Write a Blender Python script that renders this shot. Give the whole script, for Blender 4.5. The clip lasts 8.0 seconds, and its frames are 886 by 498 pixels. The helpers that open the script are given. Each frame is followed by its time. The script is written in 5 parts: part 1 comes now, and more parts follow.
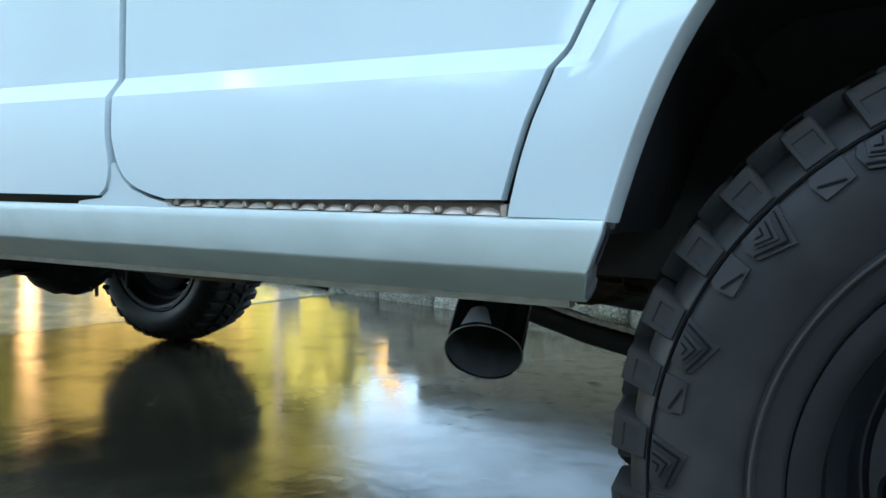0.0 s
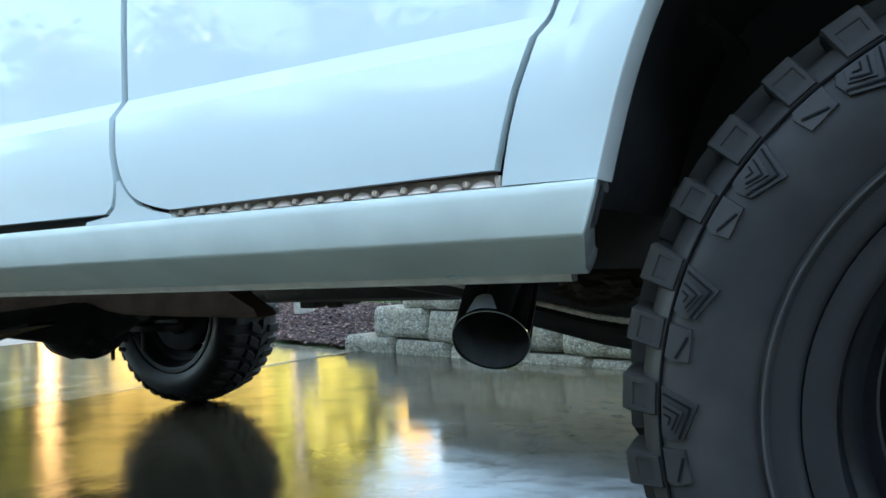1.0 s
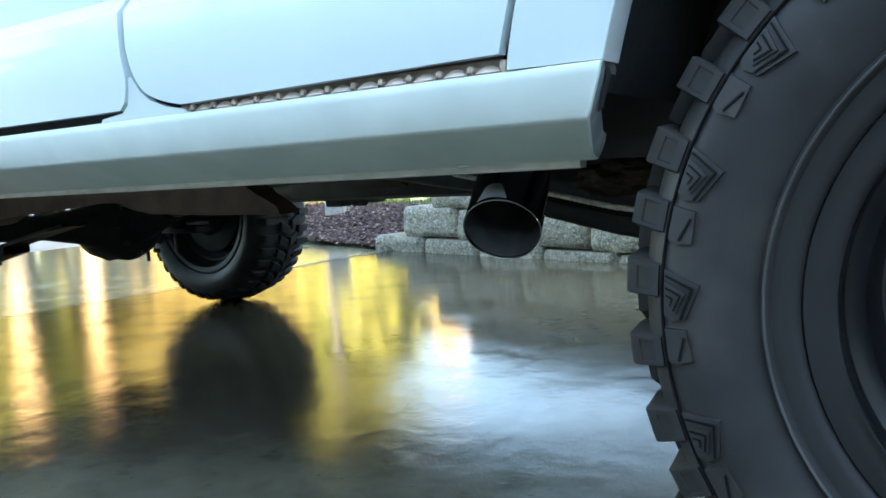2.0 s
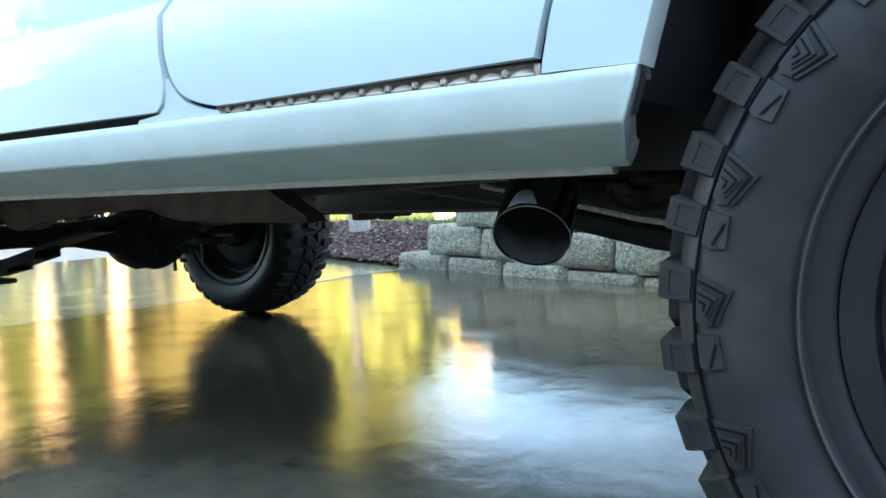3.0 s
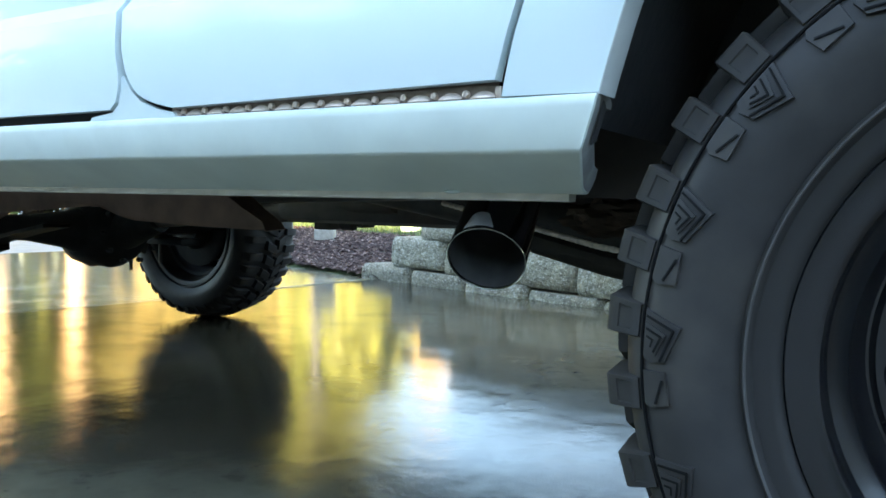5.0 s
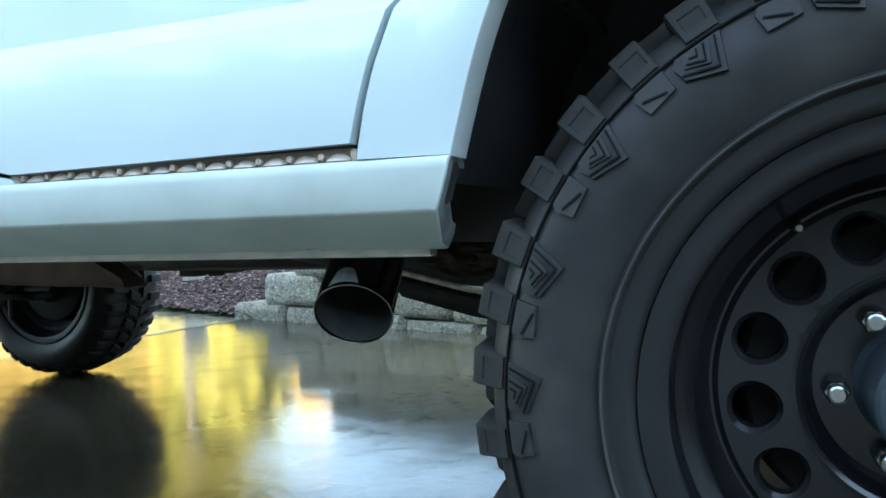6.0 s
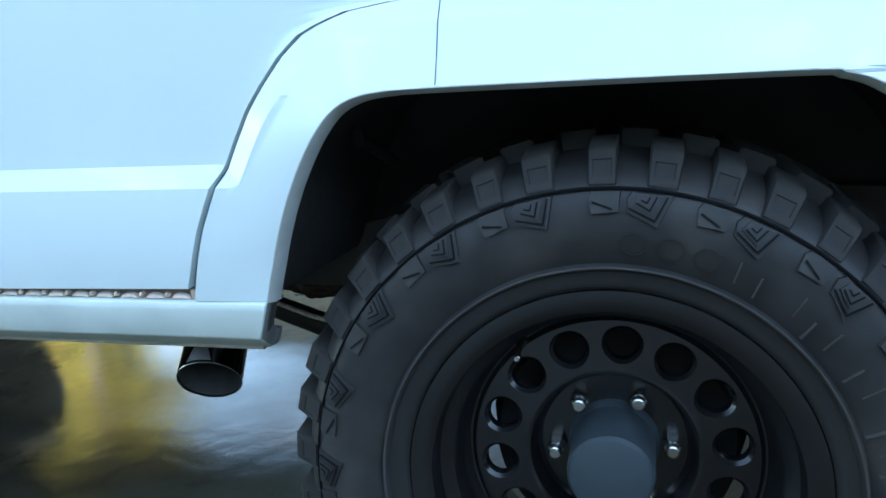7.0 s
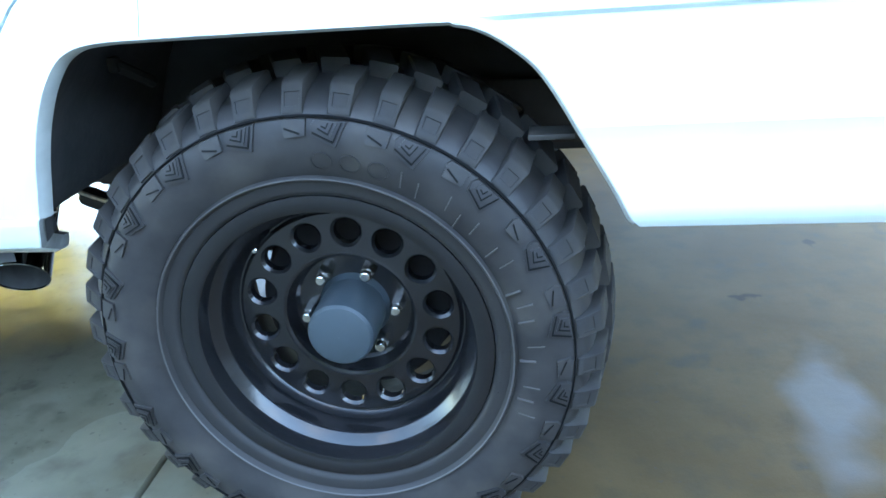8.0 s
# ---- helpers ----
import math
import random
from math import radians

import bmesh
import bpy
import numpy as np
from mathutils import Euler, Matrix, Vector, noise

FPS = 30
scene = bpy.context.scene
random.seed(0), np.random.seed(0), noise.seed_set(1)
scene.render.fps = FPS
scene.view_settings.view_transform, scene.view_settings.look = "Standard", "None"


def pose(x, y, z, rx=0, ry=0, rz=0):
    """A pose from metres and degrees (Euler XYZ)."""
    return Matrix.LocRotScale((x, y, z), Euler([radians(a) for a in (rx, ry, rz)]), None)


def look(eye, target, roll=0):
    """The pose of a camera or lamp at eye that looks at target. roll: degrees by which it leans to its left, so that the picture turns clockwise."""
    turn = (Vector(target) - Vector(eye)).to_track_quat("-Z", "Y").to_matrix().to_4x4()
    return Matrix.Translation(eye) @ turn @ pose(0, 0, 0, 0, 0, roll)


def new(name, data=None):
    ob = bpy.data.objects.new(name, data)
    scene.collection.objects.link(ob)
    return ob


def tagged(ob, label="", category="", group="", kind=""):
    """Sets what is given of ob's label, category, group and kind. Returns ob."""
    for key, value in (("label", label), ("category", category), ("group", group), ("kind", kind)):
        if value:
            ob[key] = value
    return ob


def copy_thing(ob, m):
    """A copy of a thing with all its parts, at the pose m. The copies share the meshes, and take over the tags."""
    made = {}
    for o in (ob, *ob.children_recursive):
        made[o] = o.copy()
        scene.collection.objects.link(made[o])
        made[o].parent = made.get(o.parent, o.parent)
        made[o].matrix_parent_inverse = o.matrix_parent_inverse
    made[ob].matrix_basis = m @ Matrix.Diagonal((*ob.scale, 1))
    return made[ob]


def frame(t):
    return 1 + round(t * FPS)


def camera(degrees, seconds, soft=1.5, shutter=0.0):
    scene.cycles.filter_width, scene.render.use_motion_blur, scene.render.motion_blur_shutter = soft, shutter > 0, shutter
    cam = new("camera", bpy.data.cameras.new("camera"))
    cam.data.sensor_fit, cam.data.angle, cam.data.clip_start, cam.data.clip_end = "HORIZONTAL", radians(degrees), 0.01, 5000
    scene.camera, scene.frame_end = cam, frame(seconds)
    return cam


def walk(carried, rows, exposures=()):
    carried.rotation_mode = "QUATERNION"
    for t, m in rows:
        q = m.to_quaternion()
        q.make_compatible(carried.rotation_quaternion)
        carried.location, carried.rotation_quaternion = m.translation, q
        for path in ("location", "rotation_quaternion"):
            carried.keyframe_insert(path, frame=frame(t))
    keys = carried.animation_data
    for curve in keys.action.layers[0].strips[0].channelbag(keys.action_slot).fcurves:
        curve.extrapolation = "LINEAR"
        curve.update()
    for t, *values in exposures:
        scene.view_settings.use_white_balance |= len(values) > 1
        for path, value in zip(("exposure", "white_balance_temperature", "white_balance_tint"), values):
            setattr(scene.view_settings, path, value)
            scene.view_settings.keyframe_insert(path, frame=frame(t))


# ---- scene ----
# ---- camera and its walk ----
cam = camera(58.91, 8.0, soft=1.6)
# seconds, eye x y z, yaw, pitch, roll
PATH = [
    (0.0, -0.1791, -0.6486, 0.6321, 28.327, -3.663, -1.135),
    (0.5, -0.1796, -0.6442, 0.5741, 26.872, 3.113, 0.769),
    (1.0, -0.1623, -0.6498, 0.5488, 29.327, 1.054, 2.462),
    (1.5, -0.1440, -0.6472, 0.5399, 30.413, -4.998, 4.110),
    (1.7, -0.1379, -0.6398, 0.5405, 31.076, -6.413, 3.967),
    (2.8, -0.1466, -0.6510, 0.5112, 32.588, -3.968, 2.408),
    (3.0, -0.1455, -0.6481, 0.5166, 33.398, -4.368, 2.140),
    (3.5, -0.1473, -0.6517, 0.5190, 34.934, -3.995, 1.104),
    (4.0, -0.1468, -0.6523, 0.5206, 36.328, -3.508, 0.154),
    (4.2, -0.1481, -0.6500, 0.5199, 36.991, -3.365, -0.161),
    (5.3, -0.1388, -0.6238, 0.5240, 27.923, -2.834, -0.524),
    (5.5, -0.1375, -0.6251, 0.5244, 26.089, -2.154, 0.487),
    (6.0, -0.1277, -0.6259, 0.5548, 22.044, -1.642, 1.771),
    (6.5, -0.0782, -0.6735, 0.6735, 17.453, -1.005, 2.492),
    (7.0, 0.0432, -0.7681, 0.8449, 14.553, -11.761, 2.905),
    (7.5, 0.1901, -0.8509, 0.9076, 10.173, -19.445, 2.959),
    (8.0, 0.3257, -0.8833, 0.9628, 7.965, -23.994, 4.533),
]
EXPOSURES = [(0.0, 4.25, 9600, 4), (0.5, 4.33, 9700, 4), (1.0, 4.36, 9600, 4), (1.5, 4.55, 9400, 4), (3.0, 4.73, 9300, 4), (4.0, 4.63, 9200, 4), (5.5, 4.68, 9400, 4), (6.0, 4.63, 9400, 3), (6.5, 4.38, 9200, 1), (7.0, 4.38, 8500, 3), (7.5, 5.18, 7600, -1), (8.0, 5.81, 8150, 5)]
walk(cam, [(t, pose(x, y, z, 90 + pitch, roll, yaw)) for t, x, y, z, yaw, pitch, roll in PATH], EXPOSURES)

# ---- daylight: low sun from behind the house, the car in open shade ----
SUN_EL, SUN_AZ = radians(16), math.pi - 0.42
world = bpy.data.worlds.new("sky")
scene.world = world
world.use_nodes = True
wn = world.node_tree
sky = wn.nodes.new("ShaderNodeTexSky")
sky.sky_type, sky.sun_disc = "NISHITA", False
sky.sun_elevation, sky.sun_rotation = SUN_EL, SUN_AZ
sky.air_density, sky.dust_density, sky.ozone_density = 0.75, 0.02, 2.8
# broken fair-weather cloud over the whole sky
sky_dir = wn.nodes.new("ShaderNodeTexCoord")
flat = wn.nodes.new("ShaderNodeMapping")
flat.inputs["Scale"].default_value = (1.0, 1.0, 2.6)
puffs = wn.nodes.new("ShaderNodeTexNoise")
puffs.inputs["Scale"].default_value, puffs.inputs["Detail"].default_value, puffs.inputs["Roughness"].default_value = 3.4, 7.0, 0.6
cover = wn.nodes.new("ShaderNodeMapRange")
cover.inputs["From Min"].default_value, cover.inputs["From Max"].default_value = 0.54, 0.66
cover.inputs["To Max"].default_value = 0.4
clouded = wn.nodes.new("ShaderNodeMix")
clouded.data_type = "RGBA"
clouded.inputs["B"].default_value = (4.3, 3.95, 3.85, 1)
wn.links.new(sky_dir.outputs["Generated"], flat.inputs["Vector"])
wn.links.new(flat.outputs["Vector"], puffs.inputs["Vector"])
wn.links.new(puffs.outputs["Fac"], cover.inputs["Value"])
wn.links.new(cover.outputs["Result"], clouded.inputs["Factor"])
wn.links.new(sky.outputs[0], clouded.inputs["A"])
wn.links.new(clouded.outputs["Result"], wn.nodes["Background"].inputs[0])
wn.nodes["Background"].inputs[1].default_value = 0.08
sun_data = bpy.data.lights.new("sun", "SUN")
sun_data.energy, sun_data.angle, sun_data.color = 3.0, radians(0.6), (1.0, 0.86, 0.66)
sun = new("sun", sun_data)
sun_dir = Vector((math.sin(SUN_AZ) * math.cos(SUN_EL), math.cos(SUN_AZ) * math.cos(SUN_EL), math.sin(SUN_EL)))
sun.matrix_world = look(sun_dir * 30, (0, 0, 0))


# ---- materials ----
def mat(name, base, rough=0.5, metal=0.0, coat=0.0, vary=0.15, scale=8.0, bump=0.0, bump_scale=60.0, rough_vary=0.0,
        tint=None, band=None, tint_scale=2.0, tint_amount=0.5, tint_range=(0.45, 0.68), by_object=0.0, coat_rough=0.03, coat_ior=1.5, spec=0.5):
    """A principled material with variation at two scales, optional second colour in patches, and fine relief."""
    m = bpy.data.materials.new(name)
    m.use_nodes = True
    nt = m.node_tree
    b = nt.nodes["Principled BSDF"]
    tc = nt.nodes.new("ShaderNodeTexCoord")

    def noise_tex(s, detail=4.0):
        n = nt.nodes.new("ShaderNodeTexNoise")
        n.inputs["Scale"].default_value, n.inputs["Detail"].default_value = s, detail
        nt.links.new(tc.outputs["Object"], n.inputs["Vector"])
        return n

    def mixed(kind, fac, a, c):
        x = nt.nodes.new("ShaderNodeMix")
        x.data_type, x.blend_type = "RGBA", kind
        for socket, value in ((x.inputs["Factor"], fac), (x.inputs["A"], a), (x.inputs["B"], c)):
            if isinstance(value, (int, float, tuple)):
                socket.default_value = (*value, 1) if isinstance(value, tuple) else value
            else:
                nt.links.new(value, socket)
        return x.outputs["Result"]

    def mapped(value, lo, hi, f0=0.3, f1=0.7):
        r = nt.nodes.new("ShaderNodeMapRange")
        nt.links.new(value, r.inputs["Value"])
        for key, v in (("From Min", f0), ("From Max", f1), ("To Min", lo), ("To Max", hi)):
            r.inputs[key].default_value = v
        return r.outputs["Result"]

    fine = noise_tex(scale)
    coarse = noise_tex(scale * 0.13, 3.0)
    col = mixed("MIX", mapped(fine.outputs["Fac"], 0, 1), tuple(c * (1 - vary) for c in base), tuple(min(c * (1 + vary), 1) for c in base))
    col = mixed("MULTIPLY", mapped(coarse.outputs["Fac"], 0, vary), col, (0.7, 0.68, 0.64))
    if tint:
        patch = noise_tex(tint_scale, 6.0)
        col = mixed("MIX", mapped(patch.outputs["Fac"], 0, tint_amount, *tint_range), col, tint)
    if band:
        # a dusty ring about the object's y axis: inner radius, outer radius, colour
        sep = nt.nodes.new("ShaderNodeVectorMath")
        sep.operation = "MULTIPLY"
        sep.inputs[1].default_value = (1, 0, 1)
        nt.links.new(tc.outputs["Object"], sep.inputs[0])
        length = nt.nodes.new("ShaderNodeVectorMath")
        length.operation = "LENGTH"
        nt.links.new(sep.outputs["Vector"], length.inputs[0])
        fade = mapped(length.outputs["Value"], 0.85, 0.0, band[0], band[1])
        col = mixed("MIX", fade, col, band[2])
    if by_object:
        info = nt.nodes.new("ShaderNodeObjectInfo")
        col = mixed("MULTIPLY", mapped(info.outputs["Random"], 0, by_object, 0, 1), col, (0.35, 0.33, 0.3))
    nt.links.new(col, b.inputs["Base Color"])
    b.inputs["Roughness"].default_value, b.inputs["Metallic"].default_value = rough, metal
    b.inputs["Specular IOR Level"].default_value = spec
    if rough_vary:
        nt.links.new(mapped(coarse.outputs["Fac"], max(rough - rough_vary, 0.02), min(rough + rough_vary, 1)), b.inputs["Roughness"])
    b.inputs["Coat Weight"].default_value, b.inputs["Coat Roughness"].default_value = coat, coat_rough
    b.inputs["Coat IOR"].default_value = coat_ior
    if bump:
        grain = noise_tex(bump_scale, 6.0)
        bn = nt.nodes.new("ShaderNodeBump")
        bn.inputs["Strength"].default_value, bn.inputs["Distance"].default_value = 1.0, bump
        nt.links.new(grain.outputs["Fac"], bn.inputs["Height"])
        nt.links.new(bn.outputs["Normal"], b.inputs["Normal"])
    return m


PAINT = mat("white_paint", (0.70, 0.80, 0.80), 0.42, coat=1.0, vary=0.02, scale=5, bump=0.00010, bump_scale=7, coat_rough=0.025, coat_ior=1.66)
PAINT_DIRTY = mat("dusty_white_paint", (0.72, 0.79, 0.74), 0.5, coat=0.08, vary=0.06, scale=14, tint=(0.42, 0.43, 0.38), tint_scale=3, tint_amount=0.35, coat_rough=0.15)
LIP_SHADE = mat("dusty_arch_lip", (0.40, 0.42, 0.40), 0.6, vary=0.12, scale=20)
SILL_SHADE_GRIME = mat("grimy_sill_paint", (0.30, 0.31, 0.30), 0.7, vary=0.25, scale=30, tint=(0.12, 0.11, 0.10), tint_scale=20, tint_amount=0.6)
SEALER = mat("pale_sealer", (0.66, 0.61, 0.54), 0.6, vary=0.15, scale=30)
RUBBER = mat("tyre_rubber", (0.031, 0.0290, 0.0285), 0.50, spec=0.26, vary=0.2, scale=25, bump=0.00012, bump_scale=220, tint=(0.078, 0.069, 0.060), tint_scale=8, tint_range=(0.5, 0.72), tint_amount=0.55, rough_vary=0.08, band=(0.246, 0.258, (0.023, 0.0215, 0.021)))
TREAD = mat("tread_rubber", (0.030, 0.0285, 0.0282), 0.68, spec=0.18, vary=0.3, scale=25, bump=0.0003, bump_scale=140, tint=(0.055, 0.048, 0.040), tint_scale=14, tint_amount=0.5)
RUBBER_GLINT = mat("raised_rubber", (0.066, 0.061, 0.058), 0.55, vary=0.15, scale=40)
RUBBER_SHADE_LINE = mat("moulded_line_rubber", (0.006, 0.006, 0.0065), 0.75, spec=0.12, vary=0.1)
RIM_BLACK = mat("satin_black_steel", (0.010, 0.010, 0.011), 0.19, spec=0.55, vary=0.2, scale=20, bump=0.00004, bump_scale=160)
HUB_GREY = mat("blue_grey_hub_paint", (0.038, 0.053, 0.062), 0.5, vary=0.1, scale=25, bump=0.0004, bump_scale=120, tint=(0.030, 0.040, 0.046), tint_scale=12, tint_amount=0.4)
CHROME = mat("chrome", (0.50, 0.49, 0.47), 0.22, metal=1.0, vary=0.1, scale=60, tint=(0.35, 0.33, 0.3), tint_scale=80, tint_amount=0.4)
TIP_STEEL = mat("polished_exhaust_steel", (0.20, 0.20, 0.215), 0.10, metal=1.0, vary=0.12, scale=12, tint=(0.16, 0.14, 0.13), tint_scale=9, tint_amount=0.5)
TIP_HIGHLIGHT = mat("dull_bare_steel", (0.24, 0.24, 0.25), 0.55, metal=0.2, vary=0.1, scale=40)
SOOT = mat("sooty_pipe_inside", (0.028, 0.027, 0.026), 0.8, vary=0.3, scale=20, tint=(0.10, 0.10, 0.10), tint_scale=14, tint_amount=0.5)
CHASSIS = mat("black_chassis_paint", (0.046, 0.042, 0.038), 0.6, vary=0.4, scale=18, bump=0.001, bump_scale=60, tint=(0.07, 0.04, 0.025), tint_scale=5, tint_amount=0.5)
GREASE = mat("greasy_black_iron", (0.014, 0.0135, 0.013), 0.6, spec=0.2, vary=0.35, scale=22, bump=0.002, bump_scale=45, tint=(0.030, 0.024, 0.020), tint_scale=7, tint_amount=0.5)
RUST = mat("rusty_brown_steel", (0.25, 0.155, 0.115), 0.75, vary=0.3, scale=12, bump=0.0012, bump_scale=70, tint=(0.12, 0.07, 0.05), tint_scale=4, tint_amount=0.7)
MUD = mat("dry_mud", (0.085, 0.055, 0.038), 0.9, vary=0.35, scale=30, bump=0.006, bump_scale=35)
LINER = mat("black_wheelhouse", (0.045, 0.045, 0.047), 0.75, vary=0.3, scale=12, bump=0.0015, bump_scale=50, tint=(0.03, 0.028, 0.025), tint_scale=4, tint_amount=0.6)
SEAL = mat("black_door_rubber", (0.02, 0.02, 0.025), 0.6, vary=0.15)
STRIP = mat("bronze_scallop", (0.74, 0.58, 0.50), 0.38, metal=0.55, vary=0.15, scale=60)
STRIP_DARK = mat("dark_bronze_channel", (0.30, 0.215, 0.18), 0.5, metal=0.6, vary=0.3, scale=60)
CABLE = mat("braided_cable", (0.58, 0.50, 0.40), 0.6, metal=0.1, vary=0.3, scale=90)
GLASS = mat("dark_window_glass", (0.015, 0.02, 0.02), 0.04, vary=0.05, spec=0.6)
BLOCK = mat("split_face_concrete_block", (0.32, 0.298, 0.235), 0.9, vary=0.45, scale=30, bump=0.016, bump_scale=60, tint=(0.62, 0.60, 0.53), tint_scale=85, tint_amount=0.75, tint_range=(0.53, 0.62), by_object=0.45)
MULCH = mat("bark_mulch", (0.05, 0.030, 0.026), 0.95, vary=0.4, scale=60, bump=0.01, bump_scale=60)
CHIP = mat("bark_chip", (0.072, 0.040, 0.036), 0.9, vary=0.4, scale=40, tint=(0.40, 0.27, 0.23), tint_scale=22, tint_amount=0.85, tint_range=(0.56, 0.64))
WOOD = mat("weathered_post_wood", (0.36, 0.32, 0.27), 0.85, vary=0.2, scale=30, bump=0.002, bump_scale=60)
LAWN = mat("lawn", (0.038, 0.065, 0.020), 0.95, vary=0.4, scale=25, bump=0.02, bump_scale=40)
GRASS = mat("grass_blade", (0.048, 0.090, 0.024), 0.8, vary=0.3, scale=15)
MINT = mat("pale_mint_plastic", (0.42, 0.62, 0.50), 0.45, vary=0.08, scale=12)
BARK_PALE = mat("pale_sunlit_bark", (0.46, 0.33, 0.22), 0.9, vary=0.3, scale=9, bump=0.01, bump_scale=18)
LEAF_GOLD = mat("golden_leaf", (0.275, 0.24, 0.097), 0.6, vary=0.45, scale=1.2, tint=(0.37, 0.265, 0.11), tint_scale=0.5, tint_amount=0.55)
BARK = mat("tree_bark", (0.24, 0.165, 0.11), 0.95, vary=0.35, scale=12, bump=0.02, bump_scale=18)
LEAF = mat("yellow_green_leaf", (0.195, 0.228, 0.068), 0.6, vary=0.5, scale=1.2, tint=(0.27, 0.25, 0.076), tint_scale=0.5, tint_amount=0.6)
LEAF_DARK = mat("dark_green_leaf", (0.09, 0.12, 0.03), 0.6, vary=0.35, scale=2)
POLE = mat("galvanised_pole", (0.055, 0.06, 0.068), 0.6, metal=0.0, vary=0.1, scale=10)
SIDING = mat("grey_house_siding", (0.36, 0.37, 0.38), 0.8, vary=0.08, scale=6)
ROOFING = mat("dark_roof_shingle", (0.09, 0.085, 0.085), 0.9, vary=0.25, scale=14, bump=0.006, bump_scale=30)
STREET = mat("pale_street_concrete", (0.36, 0.355, 0.34), 0.75, vary=0.12, scale=6, bump=0.001, bump_scale=120)
CREAM = mat("cream_clapboard", (0.28, 0.20, 0.125), 0.8, vary=0.08, scale=5)
WHITE = mat("white_masonry_paint", (0.75, 0.75, 0.75), 0.8, vary=0.06, scale=3)


SCUFFS = ((0.755, 0.905, 24.0, 34.0), (0.982, 1.221, 40.0, 30.0))


def wet_concrete(name="wet_concrete", pale=1.0, film_rough=(0.008, 0.03), patchy=1.0):
    """Broom-finished driveway concrete: soaked and glossy under the car, drying towards its tail."""
    m = bpy.data.materials.new(name)
    m.use_nodes = True
    nt = m.node_tree
    b = nt.nodes["Principled BSDF"]
    geo = nt.nodes.new("ShaderNodeNewGeometry")
    sep = nt.nodes.new("ShaderNodeSeparateXYZ")
    nt.links.new(geo.outputs["Position"], sep.inputs[0])

    def tex(s, detail=5.0, stretch=None):
        n = nt.nodes.new("ShaderNodeTexNoise")
        n.inputs["Scale"].default_value, n.inputs["Detail"].default_value = s, detail
        if stretch:
            mp = nt.nodes.new("ShaderNodeMapping")
            mp.inputs["Scale"].default_value = stretch
            nt.links.new(geo.outputs["Position"], mp.inputs["Vector"])
            nt.links.new(mp.outputs["Vector"], n.inputs["Vector"])
        else:
            nt.links.new(geo.outputs["Position"], n.inputs["Vector"])
        return n.outputs["Fac"]

    def calc(op, a, c=0.0):
        x = nt.nodes.new("ShaderNodeMath")
        x.operation = op
        for i, v in enumerate((a, c)):
            if isinstance(v, (int, float)):
                x.inputs[i].default_value = v
            else:
                nt.links.new(v, x.inputs[i])
        return x.outputs[0]

    def mapped(v, f0, f1, lo, hi):
        r = nt.nodes.new("ShaderNodeMapRange")
        nt.links.new(v, r.inputs["Value"])
        for key, q in (("From Min", f0), ("From Max", f1), ("To Min", lo), ("To Max", hi)):
            r.inputs[key].default_value = q
        return r.outputs["Result"]

    def mixed(fac, a, c):
        x = nt.nodes.new("ShaderNodeMix")
        x.data_type = "RGBA"
        nt.links.new(fac, x.inputs["Factor"])
        for socket, v in ((x.inputs["A"], a), (x.inputs["B"], c)):
            if isinstance(v, tuple):
                socket.default_value = (*v, 1)
            else:
                nt.links.new(v, socket)
        return x.outputs["Result"]

    # wetness: 1 ahead of the rear axle, 0 behind it, with an uneven border
    ragged = mapped(tex(1.6, 4), 0.3, 0.7, -0.35, 0.35)
    wet = mapped(calc("ADD", calc("ADD", sep.outputs["X"], mapped(sep.outputs["Y"], 0.0, 0.5, 0.6, 0.0)), ragged), -0.55, 0.25, 1.0, 0.0)
    # soaked through and darkened only farther forward
    soaked = mapped(calc("ADD", calc("ADD", sep.outputs["X"], mapped(sep.outputs["Y"], 0.1, 0.95, 1.0, 0.0)), ragged), -0.75, 0.15, 1.0, 0.0)
    # drained, merely damp concrete along the retaining wall
    damp = calc("MULTIPLY", mapped(calc("ADD", sep.outputs["X"], mapped(tex(1.5, 2), 0.3, 0.7, -0.35, 0.35)), -2.6, -1.5, 0.0, 1.0), mapped(calc("ADD", sep.outputs["Y"], mapped(tex(1.5, 2), 0.3, 0.7, -0.3, 0.3)), 0.75, 1.6, 0.0, 1.0))
    # a stray puddle: the sky's pale sheen, mixed into the colour only
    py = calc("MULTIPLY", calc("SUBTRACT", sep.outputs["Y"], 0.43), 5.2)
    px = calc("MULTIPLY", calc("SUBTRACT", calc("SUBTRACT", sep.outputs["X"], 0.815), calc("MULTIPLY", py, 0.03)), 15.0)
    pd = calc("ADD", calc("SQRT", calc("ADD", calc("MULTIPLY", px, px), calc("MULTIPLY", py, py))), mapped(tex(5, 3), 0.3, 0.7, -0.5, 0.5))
    puddle_sheen = mapped(pd, 0.35, 1.25, 0.50, 0.0)
    tail_col = mixed(mapped(tex(3.0), 0.35, 0.65, 0, 1), (0.074, 0.047, 0.019), (0.099, 0.066, 0.030))
    mid_col = mixed(mapped(tex(5.0, 7), 0.35, 0.65, 0, 1), (0.115, 0.112, 0.080), (0.165, 0.162, 0.122))
    dry_col = mixed(mapped(calc("ADD", sep.outputs["X"], ragged), -0.35, 0.05, 1.0, 0.0), tail_col, mid_col)
    wet_col = mixed(mapped(tex(4.0), 0.35, 0.65, 0, 1), (0.042 * pale, 0.038 * pale, 0.027 * pale), (0.082 * pale, 0.074 * pale, 0.054 * pale))
    col = mixed(soaked, dry_col, mixed(damp, wet_col, (0.160, 0.138, 0.092)))
